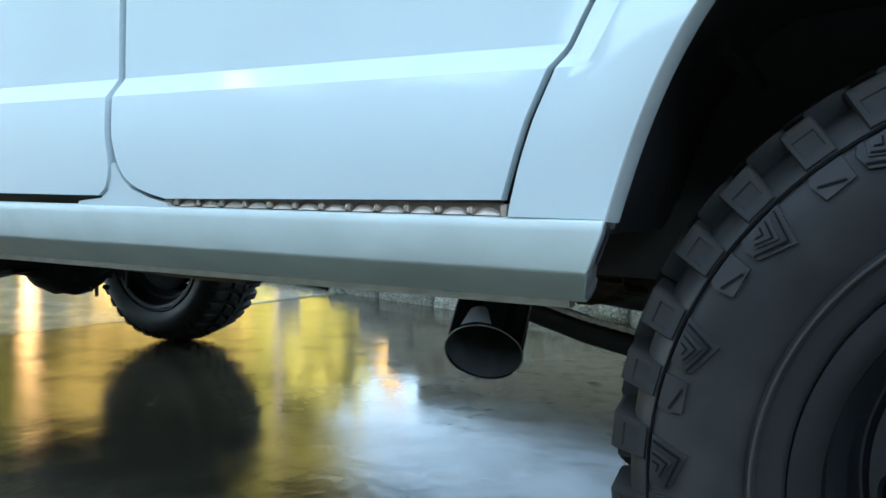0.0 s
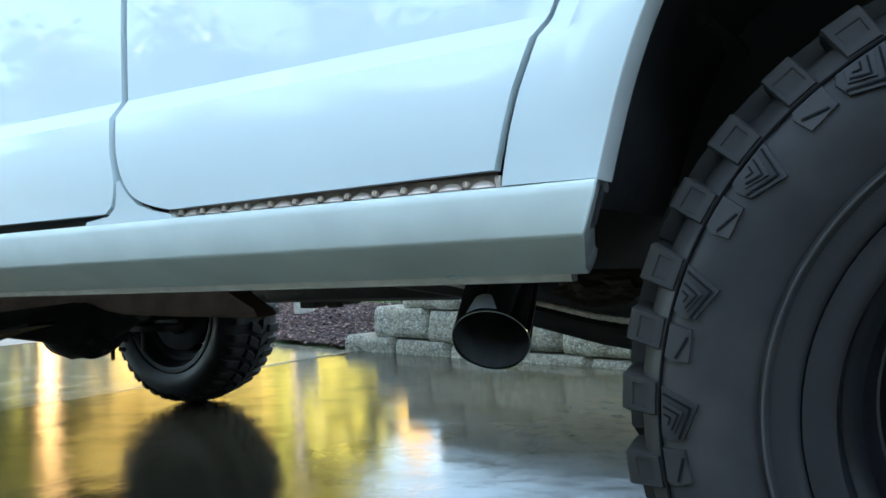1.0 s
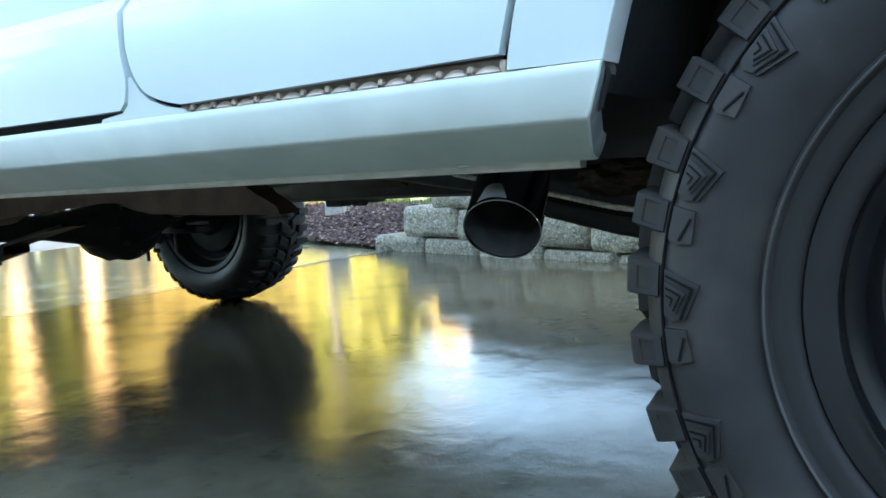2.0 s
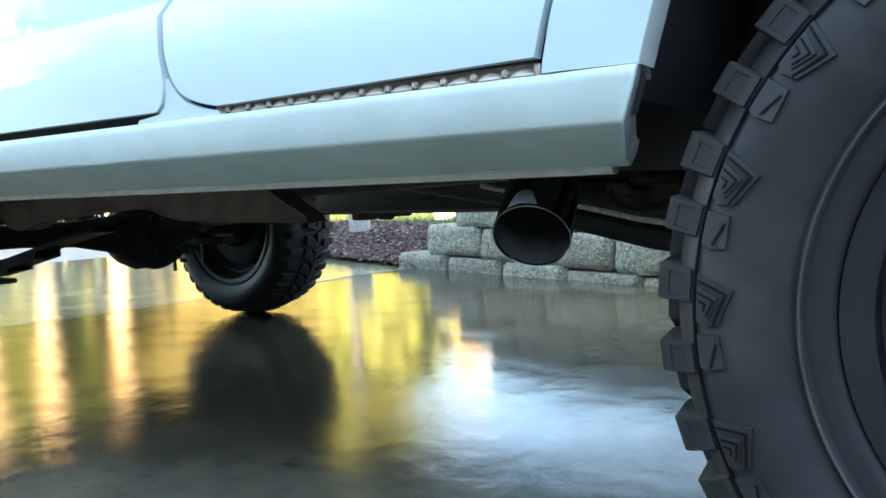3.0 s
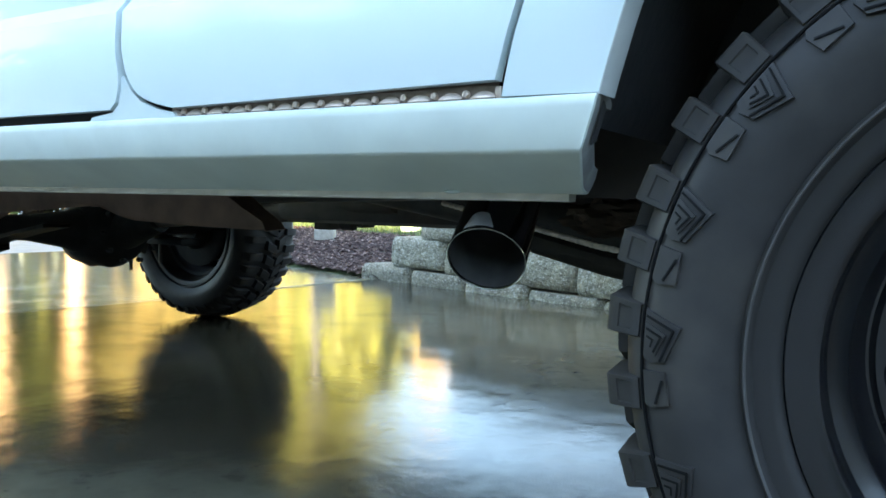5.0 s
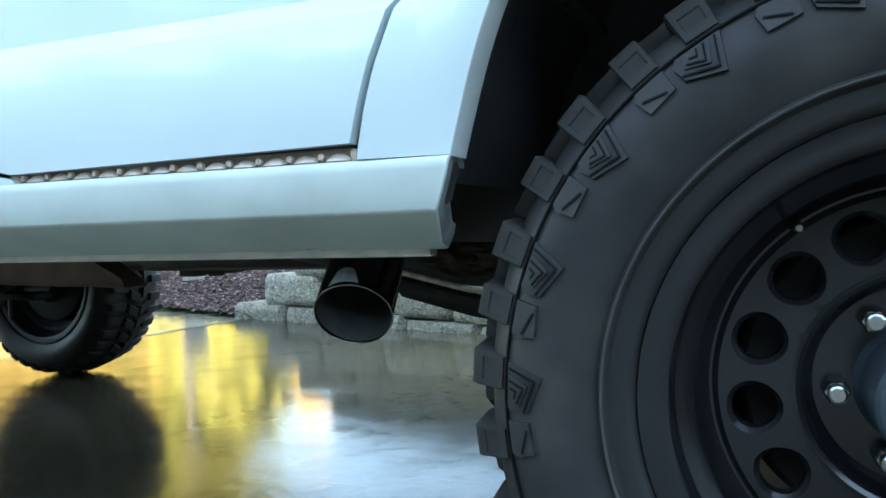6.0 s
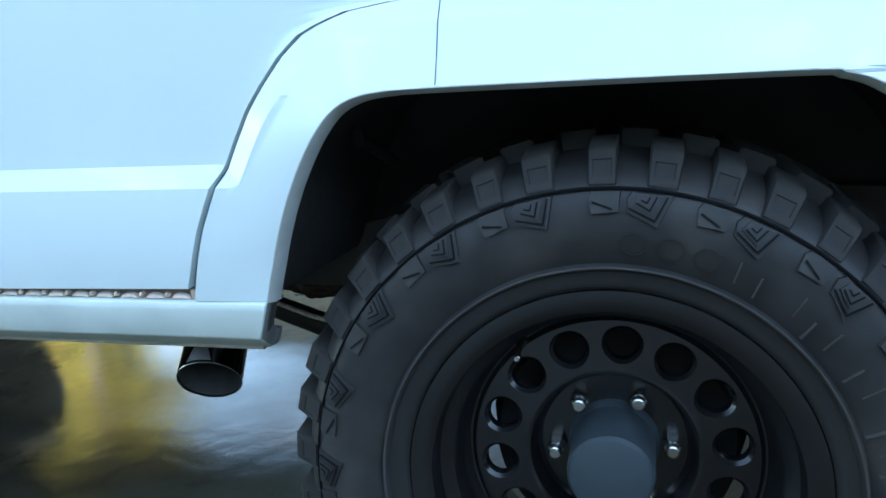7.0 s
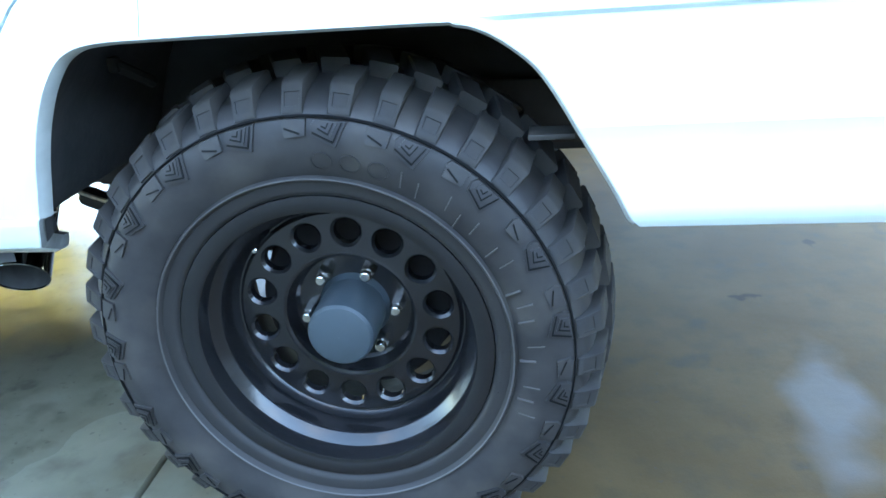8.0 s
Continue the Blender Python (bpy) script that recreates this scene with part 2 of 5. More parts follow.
    # unseen pale concrete past the car's flank, added to bounce light up
    col = mixed(mapped(calc("ADD", sep.outputs["Y"], ragged), -1.55, -0.85, 1.0, 0.0), col, (0.30, 0.285, 0.25))
    mottle = mapped(tex(16.0, 9), 0.48, 0.70, 0.0, 0.38)
    col = mixed(mottle, col, (0.045, 0.040, 0.028))
    stain = mapped(tex(9.0, 6), 0.62, 0.70, 0, 0.6)
    col = mixed(stain, col, (0.05, 0.045, 0.035))
    speck = mapped(tex(60.0, 2), 0.68, 0.74, 0, 0.5)
    col = mixed(speck, col, (0.06, 0.05, 0.04))
    # two dark scuffs on the dry concrete
    for sx, sy, kx, ky in SCUFFS:
        gap = calc("ADD", calc("ABSOLUTE", calc("MULTIPLY", calc("SUBTRACT", sep.outputs["X"], sx), kx)), calc("ABSOLUTE", calc("MULTIPLY", calc("SUBTRACT", sep.outputs["Y"], sy), ky)))
        gap = calc("ADD", gap, mapped(tex(30, 4), 0.3, 0.7, -0.7, 0.7))
        col = mixed(mapped(gap, 0.5, 1.0, 0.75, 0.0), col, (0.022, 0.017, 0.012))
    col = mixed(puddle_sheen, col, (0.150, 0.158, 0.168))
    nt.links.new(col, b.inputs["Base Color"])
    film = mapped(tex(2.2, 5, (1.0, 2.2, 1.0)), 0.35, 0.65, *film_rough)
    # scattered patches where the film has broken and the concrete shows its tooth
    broken = mapped(tex(3.0, 8, (1.0, 1.6, 1.0)), 0.44, 0.75, 0.0, 0.09 * patchy)
    film = calc("ADD", calc("ADD", film, broken), calc("MULTIPLY", damp, 0.06))
    # the film thins towards the tail
    film = calc("ADD", film, mapped(sep.outputs["X"], -1.6, -0.6, 0.0, 0.07))
    rough = calc("ADD", calc("MULTIPLY", wet, film), calc("MULTIPLY", calc("SUBTRACT", 1.0, wet), 0.62))
    nt.links.new(rough, b.inputs["Roughness"])
    b.inputs["IOR"].default_value = 1.45
    # soaked spots where the film has drained into the concrete and hardly shines
    drained = calc("SUBTRACT", 0.5, calc("MULTIPLY", mapped(tex(6.0, 6), 0.50, 0.62, 0.0, 0.34 * patchy), mapped(sep.outputs["X"], -2.1, -1.4, 1.0, 0.3)))
    drained = calc("MULTIPLY", calc("SUBTRACT", drained, calc("MULTIPLY", damp, 0.10)), mapped(calc("ADD", sep.outputs["X"], ragged), -1.75, -0.8, 1.0, 0.17))
    drained = calc("ADD", calc("MULTIPLY", wet, drained), calc("MULTIPLY", calc("SUBTRACT", 1.0, wet), 0.16))
    nt.links.new(drained, b.inputs["Specular IOR Level"])
    bn = nt.nodes.new("ShaderNodeBump")
    bn.inputs["Distance"].default_value = 0.00055
    nt.links.new(mapped(damp, 0.0, 1.0, 1.0, 0.12), bn.inputs["Strength"])
    nt.links.new(calc("ADD", calc("ADD", tex(26.0, 3, (1.0, 0.35, 1.0)), calc("MULTIPLY", tex(6.5, 5), 5.0)), calc("MULTIPLY", tex(260.0, 3), 0.5)), bn.inputs["Height"])
    nt.links.new(bn.outputs["Normal"], b.inputs["Normal"])
    return m


CONCRETE = wet_concrete()
CONCRETE_PALE = wet_concrete("damp_pale_concrete", 5.0, (0.02, 0.05), 0.25)


# ---- mesh helpers ----
def part(name, bm, material, parent=None, label="", sharp=30, mats=None):
    me = bpy.data.meshes.new(name)
    bmesh.ops.recalc_face_normals(bm, faces=bm.faces[:])
    bm.to_mesh(me)
    bm.free()
    for q in (mats or [material]):
        me.materials.append(q)
    for poly in me.polygons:
        poly.use_smooth = True
    me.set_sharp_from_angle(angle=radians(sharp))
    ob = new(name, me)
    if parent is not None:
        ob.parent = parent
    if label:
        ob["label"] = label
    return ob


def share(ob, name, parent, m):
    """Another object on the same mesh."""
    o = new(name, ob.data)
    o.parent = parent
    o.matrix_basis = m
    return o


def root(name, label, category, group="", kind="", at=(0, 0, 0)):
    e = new(name)
    e.location = at
    e.empty_display_size = 0.1
    return tagged(e, label, category, group, kind)


def box(bm, x0, x1, y0, y1, z0, z1, bevel=0.0, m=None):
    made = bmesh.ops.create_cube(bm, size=1.0)["verts"]
    for v in made:
        v.co = Vector(((x0 + x1) / 2 + v.co.x * (x1 - x0), (y0 + y1) / 2 + v.co.y * (y1 - y0), (z0 + z1) / 2 + v.co.z * (z1 - z0)))
    if bevel:
        edges = list({e for v in made for e in v.link_edges})
        made = list({v for f in bmesh.ops.bevel(bm, geom=edges, offset=bevel, segments=2, affect="EDGES", profile=0.5)["faces"] for v in f.verts} | {v for v in made if v.is_valid})
    if m is not None:
        for v in made:
            v.co = m @ v.co
    return made


def tube(bm, pts, r, n=12, caps=True, radii=None):
    """A round bar along the points."""
    pts = [Vector(p) for p in pts]
    rings = []
    up = None
    for i, p in enumerate(pts):
        d = (pts[min(i + 1, len(pts) - 1)] - pts[max(i - 1, 0)]).normalized()
        if up is None:
            up = Vector((0, 0, 1)) if abs(d.z) < 0.9 else Vector((1, 0, 0))
        a = d.cross(up).normalized()
        c = a.cross(d).normalized()
        up = c
        q = radii[i] if radii else r
        rings.append([bm.verts.new(p + a * (q * math.cos(k * math.tau / n)) + c * (q * math.sin(k * math.tau / n))) for k in range(n)])
    for u, w in zip(rings, rings[1:]):
        for k in range(n):
            bm.faces.new((u[k], u[(k + 1) % n], w[(k + 1) % n], w[k]))
    if caps:
        bm.faces.new(rings[0][::-1])
        bm.faces.new(rings[-1])


def spin(bm, profile, n=64, a0=0.0, a1=math.tau, cx=0.0, cz=0.0):
    """A surface of revolution about the y axis; profile: (y, radius)."""
    full = abs(a1 - a0 - math.tau) < 1e-6
    steps = n if full else n + 1
    rings = []
    for i in range(steps):
        a = a0 + (a1 - a0) * i / n
        rings.append([bm.verts.new((cx + r * math.cos(a), y, cz + r * math.sin(a))) for y, r in profile])
    for i in range(n):
        u, w = rings[i], rings[(i + 1) % steps]
        for k in range(len(profile) - 1):
            bm.faces.new((u[k], u[k + 1], w[k + 1], w[k]))
    return rings


def lerp(table, v):
    """Piecewise linear look-up in (key, value) pairs sorted by key."""
    if v <= table[0][0]:
        return table[0][1]
    for (a, p), (c, q) in zip(table, table[1:]):
        if v <= c:
            return p + (q - p) * (v - a) / (c - a)
    return table[-1][1]


def loft(bm, rows):
    """Quads between rows of points of equal length."""
    vs = [[bm.verts.new(p) for p in row] for row in rows]
    for u, w in zip(vs, vs[1:]):
        for k in range(len(u) - 1):
            if (u[k].co - w[k].co).length + (u[k + 1].co - w[k + 1].co).length > 1e-5:
                bm.faces.new((u[k], u[k + 1], w[k + 1], w[k]))
    return vs


def flange(bm, depth):
    """Turn all open edges inwards along +y, as folded sheet metal does."""
    edges = [e for e in bm.edges if e.is_boundary]
    made = bmesh.ops.extrude_edge_only(bm, edges=edges)["geom"]
    for v in made:
        if isinstance(v, bmesh.types.BMVert):
            v.co.y += depth


# ---- ground, driveway, retaining wall ----
WALL_A, WALL_U = Vector((-3.35, 3.585, 0)), Vector((0.964, -0.265, 0))
WALL_N = Vector((-0.265, -0.964, 0))


def kerb_y(x):
    """The driveway's far edge: the wall's foot, and left of the wall the border of the bed."""
    if x > 0.25:
        return 4.2
    return 3.585 - 0.275 * (x + 3.35) if x > -3.35 else 3.585 - 0.36 * (x + 3.35)


def terrain(x, y):
    d = y - kerb_y(x)
    if y > -30 and d < 0.0 and -9.5 < x < 12:
        return -0.06
    if x > -3.05 and d < 0.26 and x < 12 and y > -30:
        return -0.06
    if d <= 0 or x < -9.5:
        return -0.03
    bank = min(max((x + 2.90) / 0.25, 0), 1)
    low = min(0.02 + 0.085 * d, 0.30)
    high = min(0.40 + 0.03 * d, 0.46) + 0.18 * min(max((x + 2.50) / 0.2, 0), 1)
    near = 0.04 * noise.noise((x * 0.9, y * 0.9, 0)) * min(d, 1)
    return low + (high - low) * bank + near


def axis(lo, hi, step, far):
    a = [lo + (hi - lo) * i / round((hi - lo) / step) for i in range(round((hi - lo) / step) + 1)]
    left = [lo - step * (1.45 ** k - 1) * 2 for k in range(1, 40) if step * (1.45 ** k - 1) * 2 < far]
    right = [hi + step * (1.45 ** k - 1) * 2 for k in range(1, 40) if step * (1.45 ** k - 1) * 2 < far]
    return left[::-1] + a + right


def sheet(bm, xs, ys, fn):
    loft(bm, [[(x, y, fn(x, y)) for x in xs] for y in ys])


bm = bmesh.new()
sheet(bm, axis(-10, 6, 0.2, 900), axis(1.4, 9, 0.1, 900), terrain)
ground = tagged(part("ground", bm, LAWN), "green lawn and earth around the driveway", "ground", kind="structure")

# concrete driveway in four slabs with open joints
driveway = root("driveway", "wet grey concrete driveway in large slabs", "driveway", kind="structure")


def fall(x):
    """The drive's surface, which falls a little towards the street."""
    return 0.003 + 0.0050 * min(max(x + 2.5, 0), 4.0)


def slab(x0, x1, slant0, slant1, material, name="slab"):
    """A slab between two joints that run across the drive; each joint is x + slant * (y - 2)."""
    b = bmesh.new()
    ys = [-7.0, -3, 0, 1, 2]
    top, low = [], []
    for y in ys:
        top.append([(x0 + slant0 * (y - 2), y), (x1 + slant1 * (y - 2), y)])
    xa, xb = x0 + slant0 * 1.2, x1 + slant1 * 0.8
    top.append([(xa, kerb_y(xa) + 0.05), (xb, kerb_y(xb) + 0.05)])
    n = 8
    rows = [[(p[0] + (q[0] - p[0]) * i / n, p[1] + (q[1] - p[1]) * i / n, fall(p[0] + (q[0] - p[0]) * i / n)) for i in range(n + 1)] for p, q in top]
    loft(b, rows)
    edges = [e for e in b.edges if e.is_boundary]
    for drop, inset in ((0.008, 0.006), (0.10, 0.0)):
        made = bmesh.ops.extrude_edge_only(b, edges=edges)["geom"]
        for v in made:
            if isinstance(v, bmesh.types.BMVert):
                v.co.z -= drop
                v.co.x += inset * (1 if v.co.x > (x0 + x1) / 2 else -1)
        edges = [e for e in made if isinstance(e, bmesh.types.BMEdge)]
    return part(name, b, material, driveway, sharp=50)


slab(-3.352, -0.468, 0.165, 0.0, CONCRETE)
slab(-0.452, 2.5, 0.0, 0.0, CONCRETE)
slab(2.52, 6.0, 0.0, 0.0, CONCRETE)
slab(-6.9, -3.370, 0.165, 0.165, CONCRETE_PALE)

# the pale street that the drive runs out to
bm = bmesh.new()
loft(bm, [[(x, y, -0.012) for x in (-60, -40, -20, -12, -6.95 + 0.165 * (y - 2))] for y in (-60, -20, -7, 0, 2, 5, 9, 20, 60)])
tagged(part("road", bm, STREET), "pale dry concrete street beyond the driveway", "street", kind="structure")

# retaining wall of split-faced blocks, four courses that step down at the near end
retaining_wall = root("retaining_wall", "low retaining wall of grey split-faced concrete blocks", "wall", kind="structure")


def block_mesh(length, height, seed):
    b = bmesh.new()
    nx, nz = 14, 6
    rows = []
    for k in range(nz + 1):
        row = []
        for i in range(nx + 1):
            u, w = i / nx, k / nz
            ex, ez = min(u, 1 - u) * length, min(w, 1 - w) * height
            rim = max(0, 0.030 - ex) * 1.0 + max(0, 0.022 - ez) * 0.9
            y = rim + 0.022 * noise.noise((u * length * 9 + seed, w * height * 9, seed * 3.7)) + 0.007 * noise.noise((u * length * 40, w * height * 40 + seed, 1.0))
            row.append(((u - 0.5) * length, y, w * height))
        rows.append(row)
    loft(b, rows)
    edges = [e for e in b.edges if e.is_boundary]
    made = bmesh.ops.extrude_edge_only(b, edges=edges)["geom"]
    for v in made:
        if isinstance(v, bmesh.types.BMVert):
            v.co.y = 0.24
    return b


def build_wall():
    turn = Matrix.Rotation(math.atan2(WALL_U.y, WALL_U.x), 4, "Z")
    pieces = [part("block", block_mesh(0.478, 0.189, s * 5.3), BLOCK, retaining_wall, sharp=60) for s in range(1, 6)]
    used = set()
    k = 0
    for course, start in enumerate((0.01, 0.32, 0.58, 0.84)):
        for i in range(14):
            s = start + 0.489 * i + 0.2445
            if s > 3.85:
                continue
            z = -0.080 + 0.194 * course - 0.029 * s + 0.004 * ((k * 7) % 3 - 1)
            p = WALL_A + WALL_U * s + WALL_N * (-0.008 * course + 0.004 * ((k * 5) % 4 - 1.5))
            src = pieces[(k * 3 + course) % 5]
            m = Matrix.Translation((p.x, p.y, z)) @ turn @ Matrix.Rotation(radians(1.2 * ((k * 11) % 5 - 2) / 2), 4, "Z")
            if src not in used:
                src.matrix_basis = m
                used.add(src)
            else:
                share(src, "block", retaining_wall, m)
            k += 1


build_wall()


# ---- the station wagon: its flank lies at y = 0, its nose towards -x ----
wagon = root("station_wagon", "white lifted four-wheel-drive station wagon on wet driveway", "car")
CAR_W = 1.92
HUB_Z = 0.4055
ARCH = [(-0.375, 0.616), (-0.357, 0.673), (-0.332, 0.734), (-0.303, 0.786), (-0.274, 0.823), (-0.245, 0.8385), (-0.210, 0.8435), (-0.165, 0.8445),
        (0.0, 0.8445), (0.182, 0.8435), (0.206, 0.840), (0.232, 0.832), (0.265, 0.811), (0.304, 0.772), (0.351, 0.691), (0.385, 0.630), (0.402, 0.594), (0.411, 0.582)]


def smooth_line(pts, n=4):
    """A rounded line through the points."""
    out = []
    for i in range(len(pts) - 1):
        p = [Vector(pts[min(max(i + k, 0), len(pts) - 1)]) for k in (-1, 0, 1, 2)]
        for j in range(n):
            t = j / n
            v = 0.5 * (2 * p[1] + (p[2] - p[0]) * t + (2 * p[0] - 5 * p[1] + 4 * p[2] - p[3]) * t * t + (3 * p[1] - p[0] - 3 * p[2] + p[3]) * t ** 3)
            out.append((v.x, v.y))
    return out + [tuple(pts[-1])]


ARCH_FRONT = sorted((z, x) for x, z in smooth_line(ARCH)[:29])
ARCH_REAR = sorted((z, x) for x, z in smooth_line(ARCH)[36:])
REAR_SEAM = [(0.60, -0.470), (0.629, -0.464), (0.664, -0.455), (0.702, -0.443), (0.747, -0.425), (0.771, -0.412), (0.797, -0.400), (0.828, -0.384),
             (0.856, -0.364), (0.884, -0.340), (0.905, -0.316), (0.915, -0.294), (0.926, -0.258), (0.931, -0.215), (0.935, -0.12), (0.95, -0.09), (1.3, -0.07)]
FRONT_SEAM = [(0.60, -0.8910), (0.625, -0.8940), (0.631, -0.9210), (0.640, -0.9490), (0.652, -0.9630), (0.668, -0.9740), (0.70, -0.9830), (0.747, -0.9870), (0.771, -0.9890), (0.87, -0.9910), (1.3, -0.9910)]
FRONT_DOOR_BACK = [(0.60, -1.0510), (0.624, -1.0460), (0.628, -1.0060), (0.636, -0.9940), (0.650, -0.9880), (0.668, -0.9845), (0.70, -0.9910), (0.747, -0.9950), (0.771, -0.9970), (0.87, -0.9990), (1.3, -0.9990)]


def arch_distance(x, z):
    best = 9.0
    for (a, b), (c, d) in zip(ARCH, ARCH[1:-3]):
        dx, dz = c - a, d - b
        k = min(max(((x - a) * dx + (z - b) * dz) / (dx * dx + dz * dz), 0), 1)
        best = min(best, math.hypot(x - a - k * dx, z - b - k * dz))
    return best


def side_y(x, z):
    """How far the flank's sheet metal lies inside the plane y = 0."""
    d = arch_distance(x, z)
    aft = min(max((x - 0.19) / 0.10, 0), 1)
    front = min(max((z - 0.747) / 0.024, 0), 1)
    if x > -0.43:
        front = min(front, min(max((d - 0.062) / 0.035, 0), 1))
    low = min(max((0.8435 - z) / 0.006, 0), 1) * 0.32
    high = min(max((z - 0.905) / 0.035, 0), 1)
    y = 0.021 * (front * (1 - aft) + max(low, high) * aft)
    rise = min(max((z - 0.66) / 0.14, 0), 1)
    y -= 0.020 * rise * max(0, 1 - d / 0.055) * (1 - aft)
    y += 0.011 * max(0, (0.600 - z) / 0.018) * aft
    if z > 0.771:
        y += 0.03 * (z - 0.771) + 0.10 * (z - 0.771) ** 2
    if z < 0.747 and aft < 1:
        y -= 0.006 * (1 - (max(z - 0.672, 0) / 0.075) ** 2) * min(d / 0.10, 1) * (1 - aft)
    if z < 0.70:
        y += 0.7 * (0.70 - z) ** 2 * (1 - 0.8 * aft)
    if x > 0.22:
        y -= 0.0035 * max(0, 1 - abs(z - 0.713) / 0.018)
    return y


Z_ROWS = [0.582, 0.588, 0.594, 0.605, 0.612, 0.618, 0.625, 0.6285, 0.632, 0.637, 0.644, 0.652, 0.662, 0.673, 0.69, 0.702, 0.713, 0.724, 0.736, 0.747, 0.753, 0.759, 0.765, 0.771, 0.778,
          0.784, 0.797, 0.81, 0.819, 0.828, 0.833, 0.8375, 0.841, 0.8435, 0.8475, 0.856, 0.87, 0.884, 0.895, 0.905, 0.912, 0.919, 0.925, 0.931, 0.938, 0.941, 0.95, 0.97, 1.0, 1.04, 1.08, 1.12]


def flank(bm, z0, z1, left, right, cols):
    rows = []
    for z in [z0] + [q for q in Z_ROWS if z0 + 1e-4 < q < z1 - 1e-4] + [z1]:
        a, b = left(z), right(z)
        rows.append([(a + (b - a) * i / cols, side_y(a + (b - a) * i / cols, z), z) for i in range(cols + 1)])
    return loft(bm, rows)


def far_side(ob, name=""):
    """The same panel on the car's other flank."""
    o = new(name or ob.name, ob.data)
    o.parent = ob.parent
    o.matrix_basis = Matrix.Translation((0, CAR_W, 0)) @ Matrix.Diagonal((1, -1, 1, 1))
    return o


def body_panels():
    g = 0.004
    b = bmesh.new()
    flank(b, 0.6255, 1.12, lambda z: lerp(FRONT_SEAM, z) + g, lambda z: lerp(REAR_SEAM, z) - g, 40)
    for v in b.verts:
        if v.co.z < 0.66:
            v.co.z += 0.0065 * min(max((v.co.x + 0.93) / 0.46, 0), 1) * (0.66 - v.co.z) / 0.0345
    flange(b, 0.014)
    rear_door = part("rear_door", b, PAINT, wagon, sharp=22)
    far_side(rear_door)
    b = bmesh.new()
    flank(b, 0.628, 1.12, lambda z: -1.98, lambda z: lerp(FRONT_DOOR_BACK, z), 20)
    flange(b, 0.014)
    front_door = part("front_door", b, PAINT, wagon, sharp=22)
    far_side(front_door)
    # quarter panel: pillar ahead of the arch, band over it, tail behind it
    b = bmesh.new()
    flank(b, 0.617, 0.8435, lambda z: lerp(REAR_SEAM, z) + g, lambda z: lerp(ARCH_FRONT, z), 14)
    rows = []
    for z in [q for q in Z_ROWS if 0.8434 < q <= 1.12]:
        a = lerp(REAR_SEAM, z) + g
        xs = [a + (-0.165 - a) * i / 14 for i in range(14)] if a < -0.17 else [a + (-0.06 - a) * i / 14 for i in range(14)]
        first = xs[-1]
        xs += [first + (0.182 - first) * i / 16 for i in range(1, 17)] + [0.182 + 0.918 * (i / 16) ** 1.3 for i in range(1, 17)]
        rows.append([(x, side_y(x, z), z) for x in xs])
    loft(b, rows)
    flank(b, 0.582, 0.8435, lambda z: lerp(ARCH_REAR, z), lambda z: 1.10, 24)
    bmesh.ops.remove_doubles(b, verts=b.verts[:], dist=0.0008)
    flange(b, 0.014)
    quarter = part("quarter_panel", b, PAINT, wagon, sharp=22)
    far_side(quarter)
    # fine seam above the wheel arch
    b = bmesh.new()
    tube(b, [(-0.160, side_y(-0.16, z) - 0.0003, z) for z in (0.846, 0.86, 0.88, 0.905, 0.92, 0.94, 0.97, 1.0)], 0.0005, 6)
    part("panel_seam", b, SEAL, quarter)
    # folded lip round the arch, its shade put into a grey colour
    b = bmesh.new()
    path = smooth_line(ARCH)[:-3]
    rows = []
    for i, (x, z) in enumerate(path):
        (xa, za), (xc, zc) = path[max(i - 1, 0)], path[min(i + 1, len(path) - 1)]
        n = Vector((zc - za, 0, -(xc - xa))).normalized()
        n = n if n.z < 0 or abs(n.z) < 0.05 else -n
        y = side_y(x, z)
        o = n * 0.004
        rows.append([(x, y + 0.0005, z), (x + o.x * 0.3, y - 0.0003, z + o.z * 0.3), (x + o.x * 0.6, y + 0.0012, z + o.z * 0.6), (x + o.x * 1.6, y + 0.012, z + o.z * 1.6), (x + o.x * 1.6, y + 0.024, z + o.z * 1.6), (x - o.x, y + 0.024, z - o.z)])
    loft(b, rows)
    lip = part("arch_lip", b, LIP_SHADE, wagon, "folded arch lip, grey for its shade")
    far_side(lip)
    # pillar foot between the doors
    b = bmesh.new()
    pts = [(-1.0500, 0.616), (-0.8900, 0.616), (-0.8950, 0.6215), (-0.9220, 0.6265), (-0.9500, 0.636), (-0.9660, 0.650), (-0.9785, 0.668), (-0.9835, 0.666), (-0.9860, 0.650), (-0.9920, 0.634), (-1.0050, 0.625), (-1.0470, 0.6205)]
    b.faces.new([b.verts.new((x, side_y(x, z) + 0.003, z)) for x, z in pts])
    flange(b, 0.01)
    part("pillar_foot", b, PAINT, wagon)
    # dark door jambs behind the gaps
    b = bmesh.new()
    loft(b, [[(x, 0.034 + 0.02 * (z > 0.7), z) for x in (-2.0, -1.0, -0.46)] for z in (0.60, 0.7, 0.95)])
    loft(b, [[(x, 0.06, z) for x in (-2.0, -0.35, 0.0, 1.0)] for z in (0.93, 1.12)])
    jamb = part("door_jamb", b, SEAL, wagon)
    far_side(jamb)


